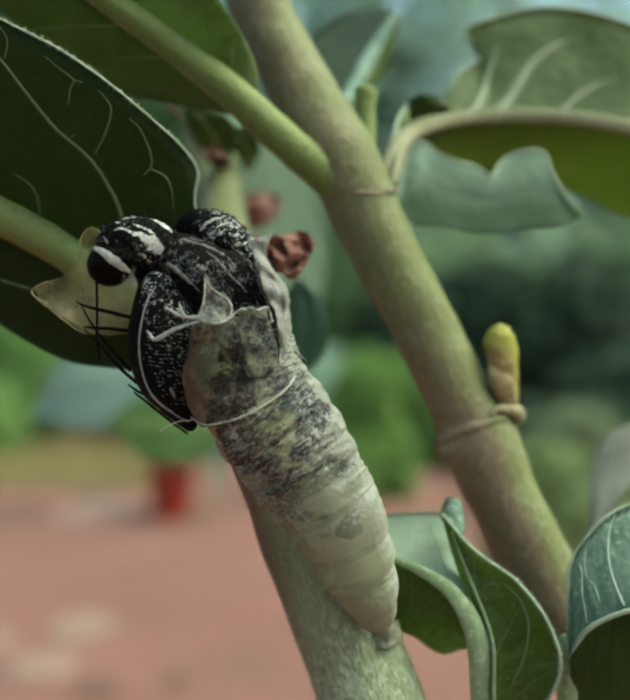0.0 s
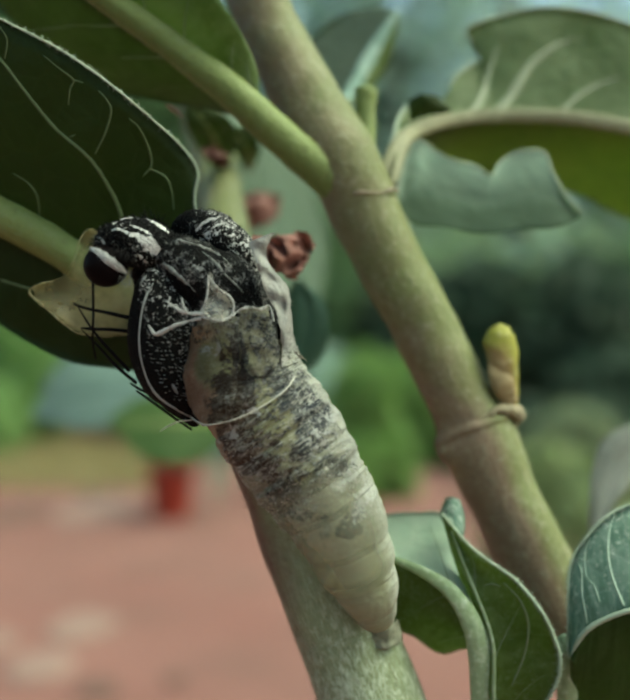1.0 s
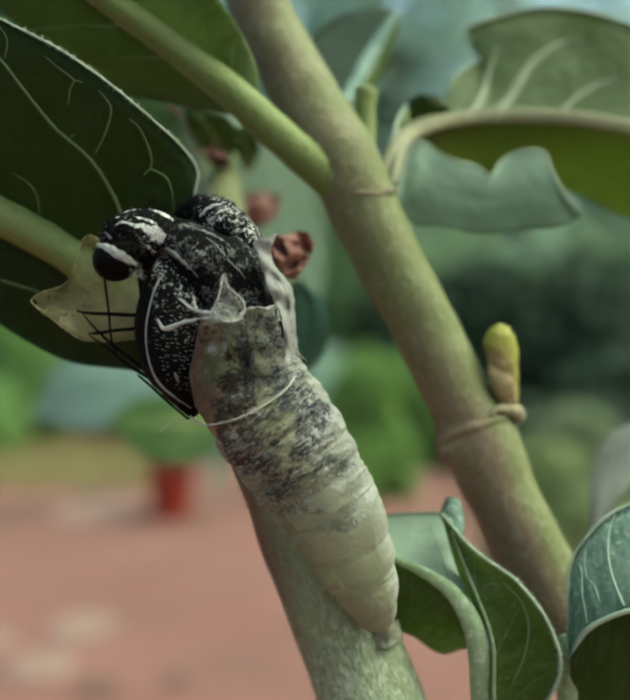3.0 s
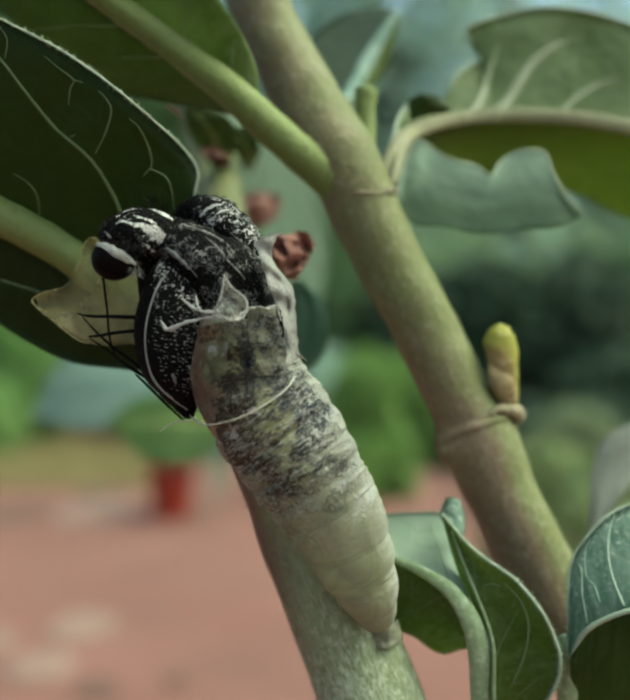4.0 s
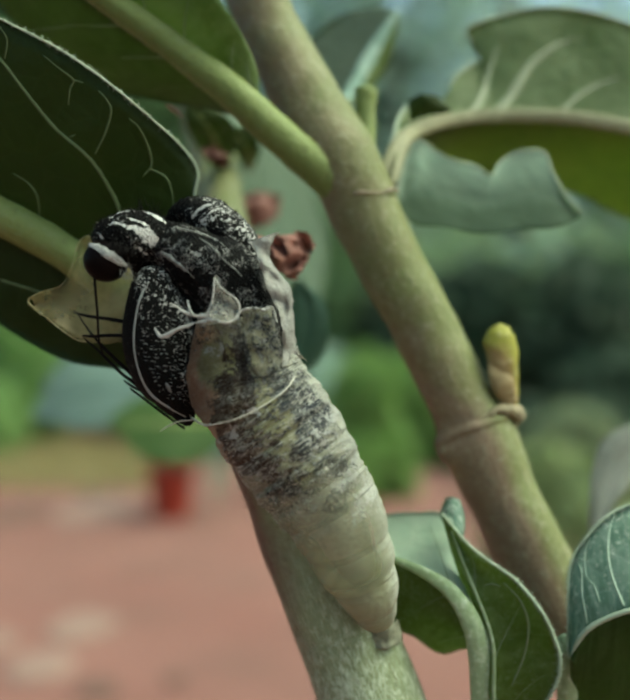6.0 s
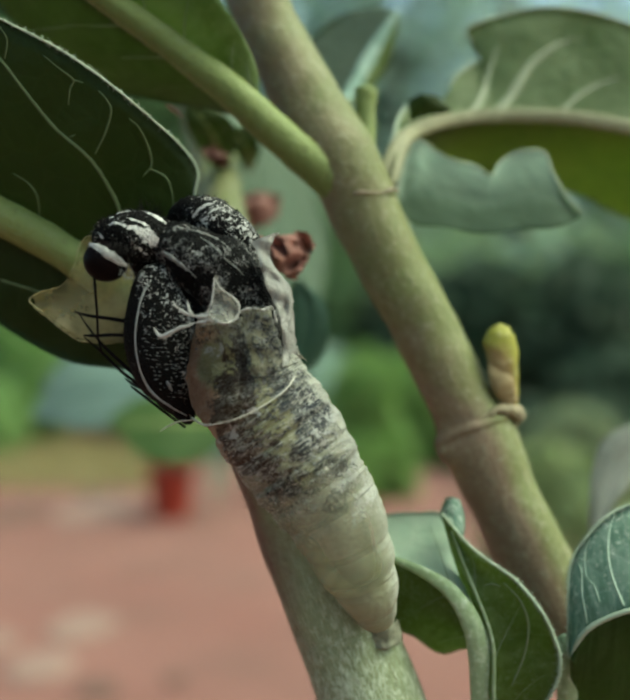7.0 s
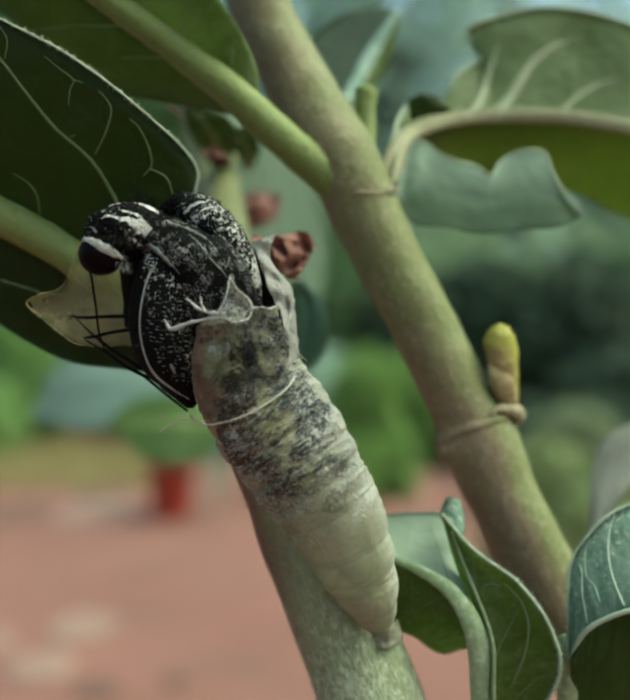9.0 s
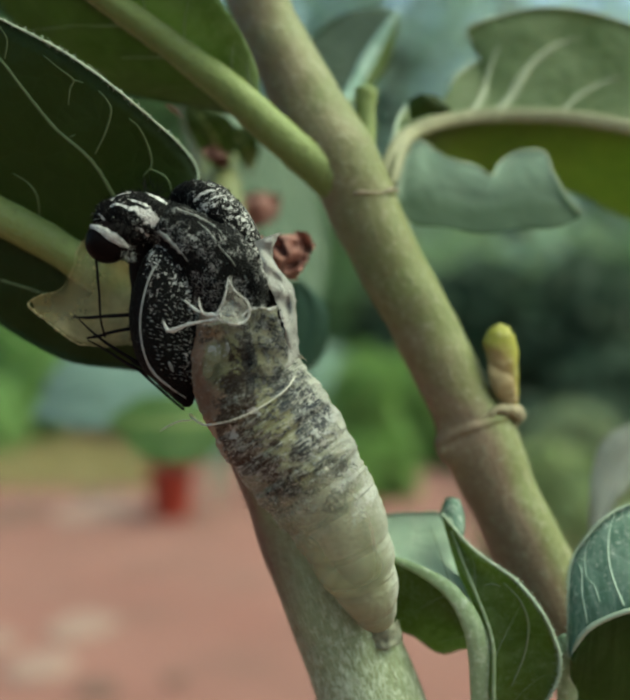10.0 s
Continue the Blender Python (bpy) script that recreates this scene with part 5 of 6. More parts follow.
def butterfly():
    # thorax and the abdomen still inside
    def thorax():
        return paint(tube([(-11.55, 0, 8.58) + (1.1,), (-9.84, -0.6, 7.6) + (1.9,), (-7.75, -0.6, 6.25) + (2.5,), (-5.99, -0.4, 4.65) + (2.7,), (-5.08, 0.3, 2.09) + (2.6,), (-4.92, 0.4, -0.52) + (2.4,)], 110, 80, lump=0.12, seed=1), [
            [(-10.5, -3.2, 7.0) + (0.2,), (-9.9, -3.4, 6.65) + (0.22,), (-9.2, -3.6, 6.05) + (0.16,), (-8.36, -4, 5.19) + (0.08,)],
            [(-9.3, -2.6, 8.75) + (0.16,), (-8.05, -3, 8.4) + (0.16,), (-6.69, -3.4, 7.76) + (0.12,), (-5.73, -3.4, 6.92) + (0.08,)],
            [(-8.7, -3.4, 7.3) + (0.05,), (-7.9, -3.7, 6.5) + (0.07,), (-7.2, -3.9, 5.7) + (0.05,)]])
    b = thorax()
    th = part("thorax", thorax(), SCALES_DARK, bug, "black furry thorax with white streaks")
    fuzz("fuzz", b, 1300, 0.3, BLACK, th, 4)
    fuzz("pale_fuzz", b, 420, 0.26, GREY_HAIR, th, 5, 0.022)
    for pts in ([(-9.3, -3, 8.7) + (0.05,), (-8.05, -3, 8.35) + (0.1,), (-6.9, -3, 7.85) + (0.1,), (-6.1, -3, 7.3) + (0.07,), (-5.6, -3, 6.7) + (0.04,)],
                [(-7.77, -3, 7.91) + (0.04,), (-7.2, -3, 7.45) + (0.08,), (-6.66, -3, 6.92) + (0.1,), (-5.95, -3, 6.09) + (0.1,), (-5.25, -3, 5.45) + (0.07,), (-4.8, -3, 4.8) + (0.03,)],
                [(-10.6, -3, 7.1) + (0.1,), (-9.9, -3, 6.65) + (0.26,), (-9.2, -3, 6.05) + (0.2,), (-8.7, -3, 5.6) + (0.13,), (-8.2, -3, 5.05) + (0.05,)]):
        ridge = tube(drape([(x, y, z, r * 0.65) for x, y, z, r in pts], b, -0.02), 60, 8, lump=1.0, seed=11)
        keep = ridge.copy()
        keep.normal_update()
        hairs(ridge, keep, 120, 0.16, 0.014, 12)
        keep.free()
        part("plate_edge", ridge, GREY_HAIR, th, "grey hairy edge of a body plate")
    b.free()

    # the far wing, still folded like a sleeve
    def far():
        return paint(tube([(-10.31, 1.5, 9.69) + (0.5,), (-9.25, 1, 10.22) + (1.0,), (-7.87, 0.5, 9.88) + (1.45,), (-6.38, 0.3, 8.88) + (1.65,), (-5.08, 0.3, 7.31) + (1.5,), (-4.11, 0.6, 5.38) + (1.3,), (-3.49, 1.2, 2.78) + (1.1,)], 110, 60, lump=0.1, seed=2), [
            [(-8.46, -1.4, 9.55) + (0.1,), (-7.97, -1.5, 10.05) + (0.13,), (-7.38, -1.3, 10.4) + (0.13,), (-6.82, -1.2, 10.48) + (0.12,)],
            [(-7.5, -1.4, 9.36) + (0.06,), (-6.8, -1.4, 10) + (0.12,), (-6.36, -1.3, 10.08) + (0.06,)]])
    b = far()
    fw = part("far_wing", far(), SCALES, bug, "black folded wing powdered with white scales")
    fuzz("fuzz", b, 500, 0.25, BLACK, fw, 6)
    b.free()

    # the near wing, with a pale line along its front edge
    def near():
        return tube([(-10.21, -1.4, 6.66) + (0.9,), (-10.48, -1.3, 5.23) + (1.75,), (-10.39, -0.8, 3.02) + (2.5,), (-10.22, -0.2, 0.45) + (2.7,), (-9.58, 0.3, -1.83) + (2.15,), (-9.06, 0.8, -3.65) + (1.05,), (-8.75, 1, -4.65) + (0.35,)], 46, 30, lump=0.06, flat=0.8, seed=3)
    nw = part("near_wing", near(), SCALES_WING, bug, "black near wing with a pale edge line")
    b = near()
    fuzz("fuzz", b, 500, 0.2, BLACK, nw, 7)
    part("edge_line", tube(drape([(-10.56, -3, 5.72) + (0.06,), (-11.15, -3, 4.73) + (0.085,), (-11.63, -3.1, 3.23) + (0.085,), (-11.9, -3, 1.37) + (0.085,), (-11.73, -2.7, -0.5) + (0.08,), (-11.14, -2.1, -2.08) + (0.12,), (-9.98, -1.4, -3.22) + (0.1,), (-8.86, -0.7, -4.05) + (0.07,)], b, -0.02), 40, 8, lump=0.3), PALE_LINE, nw, "pale line along the wing edge")
    rows = bmesh.new()
    pick = random.Random(52)
    z = 2.9
    while z > -2.7:
        front = -11.45 + 0.055 * (z - 1.0) ** 2 + (0.35 if z < 0 else 0.0)
        x = front + pick.uniform(0.0, 0.25)
        while x < -7.7:
            long = pick.uniform(0.1, 0.34)
            if pick.random() < 0.72:
                lie = z + 0.1 * math.sin(x * 2.1 + z) + pick.uniform(-0.06, 0.06)
                thick = pick.uniform(0.022, 0.05)
                dash = drape([(x, -3, lie, thick * 0.5), (x + long / 2, -3, lie - 0.02, thick), (x + long, -3, lie - pick.uniform(0.0, 0.1), thick * 0.4)], b, 0.0)
                tube(dash, 4, 5, bm=rows)
            x += long + pick.uniform(0.08, 0.3)
        z -= pick.uniform(0.27, 0.36)
    part("scale_rows", rows, SPOT, nw, "rows of tiny white scales")
    part("white_spot", tube(drape([(-9.84, -1.5, -1.4) + (0.1,), (-9.72, -1.5, -1.78) + (0.16,), (-9.59, -1.5, -2.16) + (0.1,)], b, -0.08), 10, 8, lump=0.5), SPOT, nw)
    b.free()

    part("flank", tube([(-11.2, 0.9, 7.3) + (0.9,), (-10.0, 0.9, 6.0) + (1.5,), (-8.9, 1.0, 4.2) + (1.9,), (-8.0, 1.1, 2.2) + (1.9,), (-7.4, 1.2, 0.4) + (1.6,)], 30, 24, lump=0.15, seed=17), SCALES_HEAD, bug, "black furry flank beside the wing")
    part("breast", tube([(-12.59, 0, 6.95) + (0.9,), (-12.05, 0.6, 5.7) + (1.1,), (-11.85, 1, 3.76) + (1.1,), (-11.45, 1.4, 1.46) + (1.2,)], 20, 14, lump=0.15, seed=9), BLACK, bug)
    tuft = hairs(bmesh.new(), tube([(-12.31, -0.3, 10.16) + (0.3,), (-11.67, -0.3, 10.23) + (0.4,), (-11.02, -0.3, 9.9) + (0.3,)], 6, 8), 60, 1.1, 0.03, 21, (-0.2, 0, 0.9))
    part("tuft", tuft, BLACK, bug, "upright black bristles", smooth=False)

    # the abdomen, still inside the skin
    fine = np.array(spline(SECTIONS, 100))
    axis = []
    for x, y, z, r in fine[20:64:2]:
        far = np.linalg.norm(fine[:, :3] - (x + 0.92, y, z - 1.75), axis=1)
        room = 0.93 * fine[far.argmin(), 3] - far.min() - 0.35
        if room > 0.6:
            axis.append((x, y, z, min(0.86 * r, room)))
    belly = marked(tube(axis, 90, 90, lump=0.02, seed=31), DUSK_ABDOMEN)
    abdomen = part("abdomen", belly, ABDOMEN, bug, "pale abdomen with black blotches inside the skin")

    # head
    def skull():
        return paint(tube([(-15.19, -1.2, 7.63) + (0.6,), (-14.29, -1.2, 7.95) + (1.3,), (-12.95, -1.2, 8.11) + (1.75,), (-11.58, -0.8, 8.16) + (1.75,), (-10.36, -0.4, 7.88) + (1.5,)], 120, 90, lump=0.12, seed=5), [
            [(-12.82, -3.2, 8.56) + (0.14,), (-12.11, -3.2, 8.5) + (0.26,), (-11.49, -3, 8.21) + (0.5,), (-10.89, -2.9, 7.82) + (0.5,), (-10.34, -2.8, 7.43) + (0.2,)],
            [(-12.37, -0.9, 10.2) + (0.16,), (-11.48, -1.4, 9.84) + (0.3,), (-10.59, -1.6, 9.43) + (0.28,), (-9.83, -1.6, 9.27) + (0.15,)],
            [(-14.04, -1.8, 9.25) + (0.14,), (-13.51, -1.6, 9.65) + (0.2,), (-12.82, -1.4, 9.87) + (0.12,)],
            [(-12.61, -3, 7.59) + (0.08,), (-11.93, -3, 7.22) + (0.14,), (-11.23, -2.9, 6.79) + (0.1,)],
            [(-12.76, -2.2, 9.25) + (0.06,), (-11.94, -2.4, 9.04) + (0.12,), (-11.16, -2.4, 8.72) + (0.08,)],
            [(-14.8, -1.8, 8.11) + (0.08,), (-14.51, -2, 7.83) + (0.14,), (-14.32, -2, 7.67) + (0.08,)],
            [(-13.96, -2.2, 8.69) + (0.1,), (-13.42, -2.4, 8.82) + (0.14,), (-12.75, -2.6, 8.64) + (0.1,)],
            [(-13.56, -2.6, 7.13) + (0.1,), (-13.06, -2.6, 6.82) + (0.2,), (-12.73, -2.4, 6.34) + (0.25,), (-12.26, -2.2, 6.04) + (0.15,)]])
    b = skull()
    hd = part("head", skull(), SCALES_HEAD, bug, "black head with white bands")
    fuzz("fuzz", b, 1000, 0.4, BLACK, hd, 8)
    fuzz("pale_fuzz", b, 120, 0.3, GREY_HAIR, hd, 9)
    b.free()
    bm = bmesh.new()
    bmesh.ops.create_uvsphere(bm, u_segments=48, v_segments=32, radius=1.6)
    bmesh.ops.scale(bm, vec=(1.0, 0.85, 0.95), verts=bm.verts)
    bmesh.ops.translate(bm, vec=(-14.16, -2, 6.19), verts=bm.verts)
    part("eye", bm, EYE_BLACK, hd, "shiny black-brown eye")
    brow = tube([(-15.36, -2.4, 7.25) + (0.1,), (-14.74, -2.95, 7) + (0.30,), (-13.93, -3.25, 6.6) + (0.37,), (-13.14, -3.15, 6.18) + (0.30,), (-12.55, -2.65, 5.85) + (0.08,)], 40, 20, lump=0.28, seed=7, flat=0.4)
    keep = brow.copy()
    keep.normal_update()
    hairs(brow, keep, 200, 0.2, 0.016, 3, (0.9, 0.0, -0.7))
    keep.free()
    part("brow", brow, WHITE_HAIR, hd, "white band of scales over the eye")
    cheek = tube([(-13.1, -2.5, 6.2) + (0.2,), (-12.75, -2.4, 5.75) + (0.32,), (-12.45, -2.1, 5.2) + (0.2,)], 10, 10)
    tuft = hairs(bmesh.new(), cheek, 80, 0.6, 0.022, 24, (0.5, -0.3, -0.9))
    cheek.free()
    part("cheek_tuft", tuft, GREY_HAIR, hd, "grey hair tuft behind the eye", smooth=False)
    lock = tube([(-13.5, -2.75, 7.55) + (0.2,), (-12.8, -2.9, 7.35) + (0.3,), (-12.1, -2.9, 7.1) + (0.2,)], 10, 10)
    tuft = hairs(bmesh.new(), lock, 160, 0.8, 0.04, 25, (0.3, -0.4, -0.9))
    lock.free()
    part("forelock", tuft, BLACK, hd, "black hair tufts between the white bands", smooth=False)
    part("proboscis", tube([(-14.86, -2.4, 5.15) + (0.1,), (-14.72, -2.2, 3.9) + (0.1,), (-14.65, -1.6, 2.51) + (0.09,), (-14.63, -0.8, 0.77) + (0.08,), (-14.41, 0, -0.52) + (0.07,)], 20, 8), BLACK, hd, "thin black proboscis")

    # legs and antennae
    base = None
    for name, pts in (("leg", (((-17.49, 0.6, 2.85), 0.05), ((-16.47, 0.2, 2.67), 0.11), ((-14.72, -0.4, 2.58), 0.14), ((-12.64, -0.8, 2.47), 0.16))),
                      ("leg", (((-16.59, 0.4, 1.18), 0.06), ((-15.64, 0.1, 1.24), 0.12), ((-14.35, -0.3, 1.42), 0.13), ((-12.48, -0.6, 1.55), 0.15))),
                      ("leg", (((-17.13, 0.5, 2.75), 0.05), ((-16.01, 0.3, 1.5), 0.08), ((-14.68, 0.2, 0.29), 0.12), ((-12.56, 0.2, -1.34), 0.14))),
                      ("leg", (((-16.54, 0.5, 1.05), 0.05), ((-15.21, 0.4, 0.13), 0.09), ((-13.56, 0.3, -1.17), 0.12), ((-11.95, 0.4, -2.16), 0.13)))):
        ob = part(name, tube([(*p, r) for p, r in pts], 18, 8, lump=0.12, seed=8), BLACK, bug, "thin black leg")
        base = base or []
        base.append(ob)
    for name, pts in (("antenna", (((-13.22, 0.2, -1.17), 0.06), ((-12.63, 0.2, -1.63), 0.1), ((-11.72, 0, -2.14), 0.1), ((-10.09, 0, -3.44), 0.1), ((-8.91, 0.2, -4.6), 0.08))),
                      ("antenna", (((-12.9, 0.6, -1.77), 0.06), ((-12.13, 0.5, -2.36), 0.1), ((-10.65, 0.5, -3.63), 0.1), ((-9.03, 0.6, -4.95), 0.08)))):
        part(name, tube([(*p, r) for p, r in pts], 22, 8, lump=0.1, seed=9), BLACK, nw, "slender black antenna")
    return hd, nw, base, abdomen


HEAD_PART, NEAR_PART, LEG_PARTS, ABDOMEN_PART = butterfly()

# ---- dry leaf scraps on the shrub ----
part("dry_leaf", sheet([(-5.09, 8, 9.2), (-3.5, 9, 9.32), (-1.69, 10, 9.73), (-0.39, 11, 9.55), (0.02, 12, 8.53)],
                       [(-4.6, 9, 6.75), (-2.97, 9.5, 6.42), (-1.89, 10.5, 5.83), (-0.95, 10, 6.83), (-0.58, 11, 7.86)], 80, 50, 0.7, 2.4, 0.12, 19, 0.35, grain=1.0), DRY, shrub, "curled russet dry leaf")
part("dry_leaf", sheet([(-9.99, 60, 20.76), (-7.57, 60, 21.49), (-4.63, 62, 21.08)], [(-9.08, 60, 16.23), (-6.67, 60, 16.84), (-4.93, 62, 18.32)], 16, 8, 0.5, 1.2, 0.2, 14, 0.3), DRY, shrub)
part("dry_leaf", sheet([(-11.77, 30, 20.84), (-10.38, 30, 21.17), (-8.98, 30, 20.38)], [(-11.4, 30, 20.06), (-10, 30, 19.03), (-9.17, 30, 18.94)], 24, 12, 0.5, 1.8, 0.15, 15, 0.5, grain=0.9), HUSK, shrub, "dark brown shrivelled leaf scrap")
part("dry_leaf", sheet([(-12.08, 8, 19.99), (-11.42, 8, 19.84), (-10.63, 8, 18.9)], [(-12.23, 9, 19.95), (-11.5, 9, 19.36), (-10.91, 9, 18.92)], 16, 8, 0.3, 0.6, 0.1, 16, 0.2), SCAR, shrub)


# ---- the yard behind ----
def foliage(name, c, share=0.45):
    a = Mat(name, 0.6)
    geo = a.node("ShaderNodeNewGeometry")
    col = a.mix(geo.outputs["Random Per Island"], tuple(v * 0.55 for v in c), tuple(v * 1.4 for v in c))
    a.colour(col)
    a.thin(col, share)
    return a.m


def leaves_mesh(rnd, count, spread, size):
    """Many small pointed leaves in a lumpy crown: spread gives a place within it."""
    bm = bmesh.new()
    for _ in range(count):
        p = spread(rnd)
        s = size * rnd.uniform(0.6, 1.3)
        m = Matrix.Translation(p) @ Euler([rnd.uniform(-1.2, 1.2), rnd.uniform(-1.2, 1.2), rnd.uniform(0, 6.3)]).to_matrix().to_4x4()
        v = [bm.verts.new(m @ Vector(q)) for q in ((0, -s, 0), (s * 0.45, -s * 0.2, s * 0.1), (s * 0.3, s * 0.5, s * 0.08), (0, s, -s * 0.1), (-s * 0.3, s * 0.5, s * 0.08), (-s * 0.45, -s * 0.2, s * 0.1))]
        bm.faces.new(v[:4])
        bm.faces.new((v[0], v[3], v[4], v[5]))
    return bm


def bush(name, x, y, wide, high, material, label, category, seed, count=900, size=0.06, trunk=0.0, group=""):
    rnd = random.Random(seed)
    ob = place(name, (x, y, 0), label, category, group)
    lumps = []
    for _ in range(9):
        a, r = rnd.uniform(0, 6.3), rnd.uniform(0, 0.6) * wide
        z = trunk + (high - trunk) * rnd.uniform(0.2, 0.8)
        lumps.append((Vector((x + r * math.cos(a), y + r * math.sin(a), z)), rnd.uniform(0.35, 0.6)))

    def spread(g):
        c, k = g.choice(lumps)
        d = Vector([g.gauss(0, 1) for _ in range(3)]).normalized() * g.uniform(0.55, 1.0) ** 0.5
        p = c + Vector((d.x * wide * k, d.y * wide * k, d.z * (high - trunk) * k * 0.6))
        p.z = max(p.z, 0.03)
        return p

    stem = bmesh.new()
    h = max(trunk, high * 0.4)
    tube([(x, y, -0.05, 0.04 * high), (x + 0.03 * high, y, h * 0.5, 0.032 * high), (x, y + 0.02, h, 0.024 * high), (x - 0.05, y, h + (high - h) * 0.6, 0.008 * high)], 12, 8, bm=stem)
    for k in range(5):
        c = lumps[k][0]
        tube([(x, y, h * 0.8, 0.014 * high), (*((Vector((x, y, h)) + c) * 0.5), 0.010 * high), (*c, 0.004 * high)], 8, 6, bm=stem)
    part("trunk", stem, BARK, ob, small=False)
    part("crown", leaves_mesh(rnd, count, spread, size), material, ob, small=False, smooth=False, kind="stuff")
    return ob


BARK = plain_material("bark", (0.10, 0.075, 0.055), 0.9, 0.4, 30)
GREEN_1 = foliage("foliage_fresh", (0.19, 0.32, 0.09))
GREEN_2 = foliage("foliage_deep", (0.115, 0.195, 0.09))
# bluish tint: the haze before the far trees, put into the leaf colour
GREEN_3 = foliage("foliage_blue_haze", (0.33, 0.46, 0.38))
GREEN_4 = foliage("foliage_olive", (0.22, 0.27, 0.155))
GREEN_5 = foliage("foliage_bright", (0.25, 0.40, 0.14))
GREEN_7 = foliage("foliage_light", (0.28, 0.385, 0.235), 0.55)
# for bushes standing in shade: the shade is mixed into their green
GREEN_6 = foliage("foliage_shaded", (0.035, 0.068, 0.037), 0.2)
DRY_GRASS = foliage("dry_grass", (0.31, 0.27, 0.125))
GREEN_8 = foliage("foliage_yellowish", (0.27, 0.34, 0.15))

bush("shrub_round", 0.31, 6.0, 0.36, 0.97, GREEN_1, "rounded bright green garden shrub", "shrub", 41, 4200, 0.045)
bush("shrub_low", -2.9, 9.5, 1.1, 1.55, GREEN_5, "bright green garden shrub", "shrub", 42, 5000, 0.06)
bush("shrub_low", 1.75, 7.0, 0.75, 0.6, GREEN_6, "low green garden shrub, coloured as shaded", "shrub", 43, 5000, 0.05)
bush("shrub_low", 1.45, 5.5, 0.5, 0.6, GREEN_4, "low dull olive green garden shrub", "shrub", 46, 4000, 0.05)
bush("shrub_low", 0.95, 7.8, 0.55, 0.85, GREEN_1, "low bright green garden shrub", "shrub", 47, 4000, 0.05)
bush("shrub_low", 2.7, 8.2, 0.9, 0.9, GREEN_6, "low green garden shrub, coloured as shaded", "shrub", 44, 4000, 0.06)
bush("shrub_low", -0.4, 9.2, 1.1, 1.1, GREEN_3, "loose grey-green garden shrub", "shrub", 45, 5000, 0.07)
bush("shrub_low", 0.95, 3.3, 0.2, 0.6, GREEN_8, "low yellowish green garden plant", "shrub", 48, 1800, 0.03)
bush("shrub_low", 0.86, 3.9, 0.2, 0.62, GREEN_8, "low yellowish green garden plant", "shrub", 50, 1800, 0.03)
bush("shrub_low", -3.1, 8.4, 0.8, 0.8, GREEN_5, "low bright green garden shrub", "shrub", 49, 4000, 0.05)
rnd = random.Random(5)
for k in range(15):
    x = -12.5 + 1.7 * k + rnd.uniform(-0.4, 0.4)
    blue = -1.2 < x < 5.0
    bush("tree", x, 12.5 + rnd.uniform(-1.0, 1.5) + (3 if blue else 0), 1.8, (9.0 if blue else 7.2) + rnd.uniform(-0.8, 1.2), GREEN_3 if blue else GREEN_2, "tall leafy tree, grey-green from painted haze" if blue else "tall dark green leafy tree", "tree", 60 + k, 2000 if blue else 7000, 0.17, 0.3, "trees behind the yard")
bush("hedge_bush", 2.15, 10.4, 1.1, 1.75, GREEN_6, "dense green hedge bush", "bush", 87, 5000, 0.1, group="hedge at the end of the yard")
bush("hedge_bush", 1.25, 10.2, 1.0, 1.75, GREEN_6, "dense green hedge bush", "bush", 88, 5000, 0.1, group="hedge at the end of the yard")
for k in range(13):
    bush("hedge_bush", -9 + 1.45 * k + rnd.uniform(-0.3, 0.3), 10.5 + rnd.uniform(-0.5, 0.5), 1.15, (1.85 if 7 <= k <= 10 else 2.4) + rnd.uniform(-0.3, 0.3), GREEN_6 if 7 <= k <= 10 else GREEN_2, "dense green hedge bush", "bush", 90 + k, 5000, 0.1, group="hedge at the end of the yard")

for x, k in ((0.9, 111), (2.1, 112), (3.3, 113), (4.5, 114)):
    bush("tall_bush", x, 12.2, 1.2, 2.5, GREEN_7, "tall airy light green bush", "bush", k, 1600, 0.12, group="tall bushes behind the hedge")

# dry grass verge
rnd = random.Random(8)
bm = bmesh.new()
for _ in range(13000):
    x, y = rnd.uniform(-4.5, -0.85), rnd.uniform(6.4, 9.6)
    if x > -1.0 - 0.3 * noise.noise(Vector((y * 2, 0, 3))):
        continue
    h, w, a = rnd.uniform(0.04, 0.12), 0.008, rnd.uniform(0, 6.3)
    d = Vector((math.cos(a) * w, math.sin(a) * w, 0))
    p = Vector((x, y, 0))
    top = p + Vector((rnd.uniform(-0.06, 0.06), rnd.uniform(-0.06, 0.06), h))
    bm.faces.new([bm.verts.new(q) for q in (p - d, p + d, top)])
me = bpy.data.meshes.new("dry_grass")
bm.to_mesh(me)
bm.free()
me.materials.append(DRY_GRASS)
tagged(new("dry_grass", me), "yellowed dry grass verge on the soil", "grass", kind="stuff")


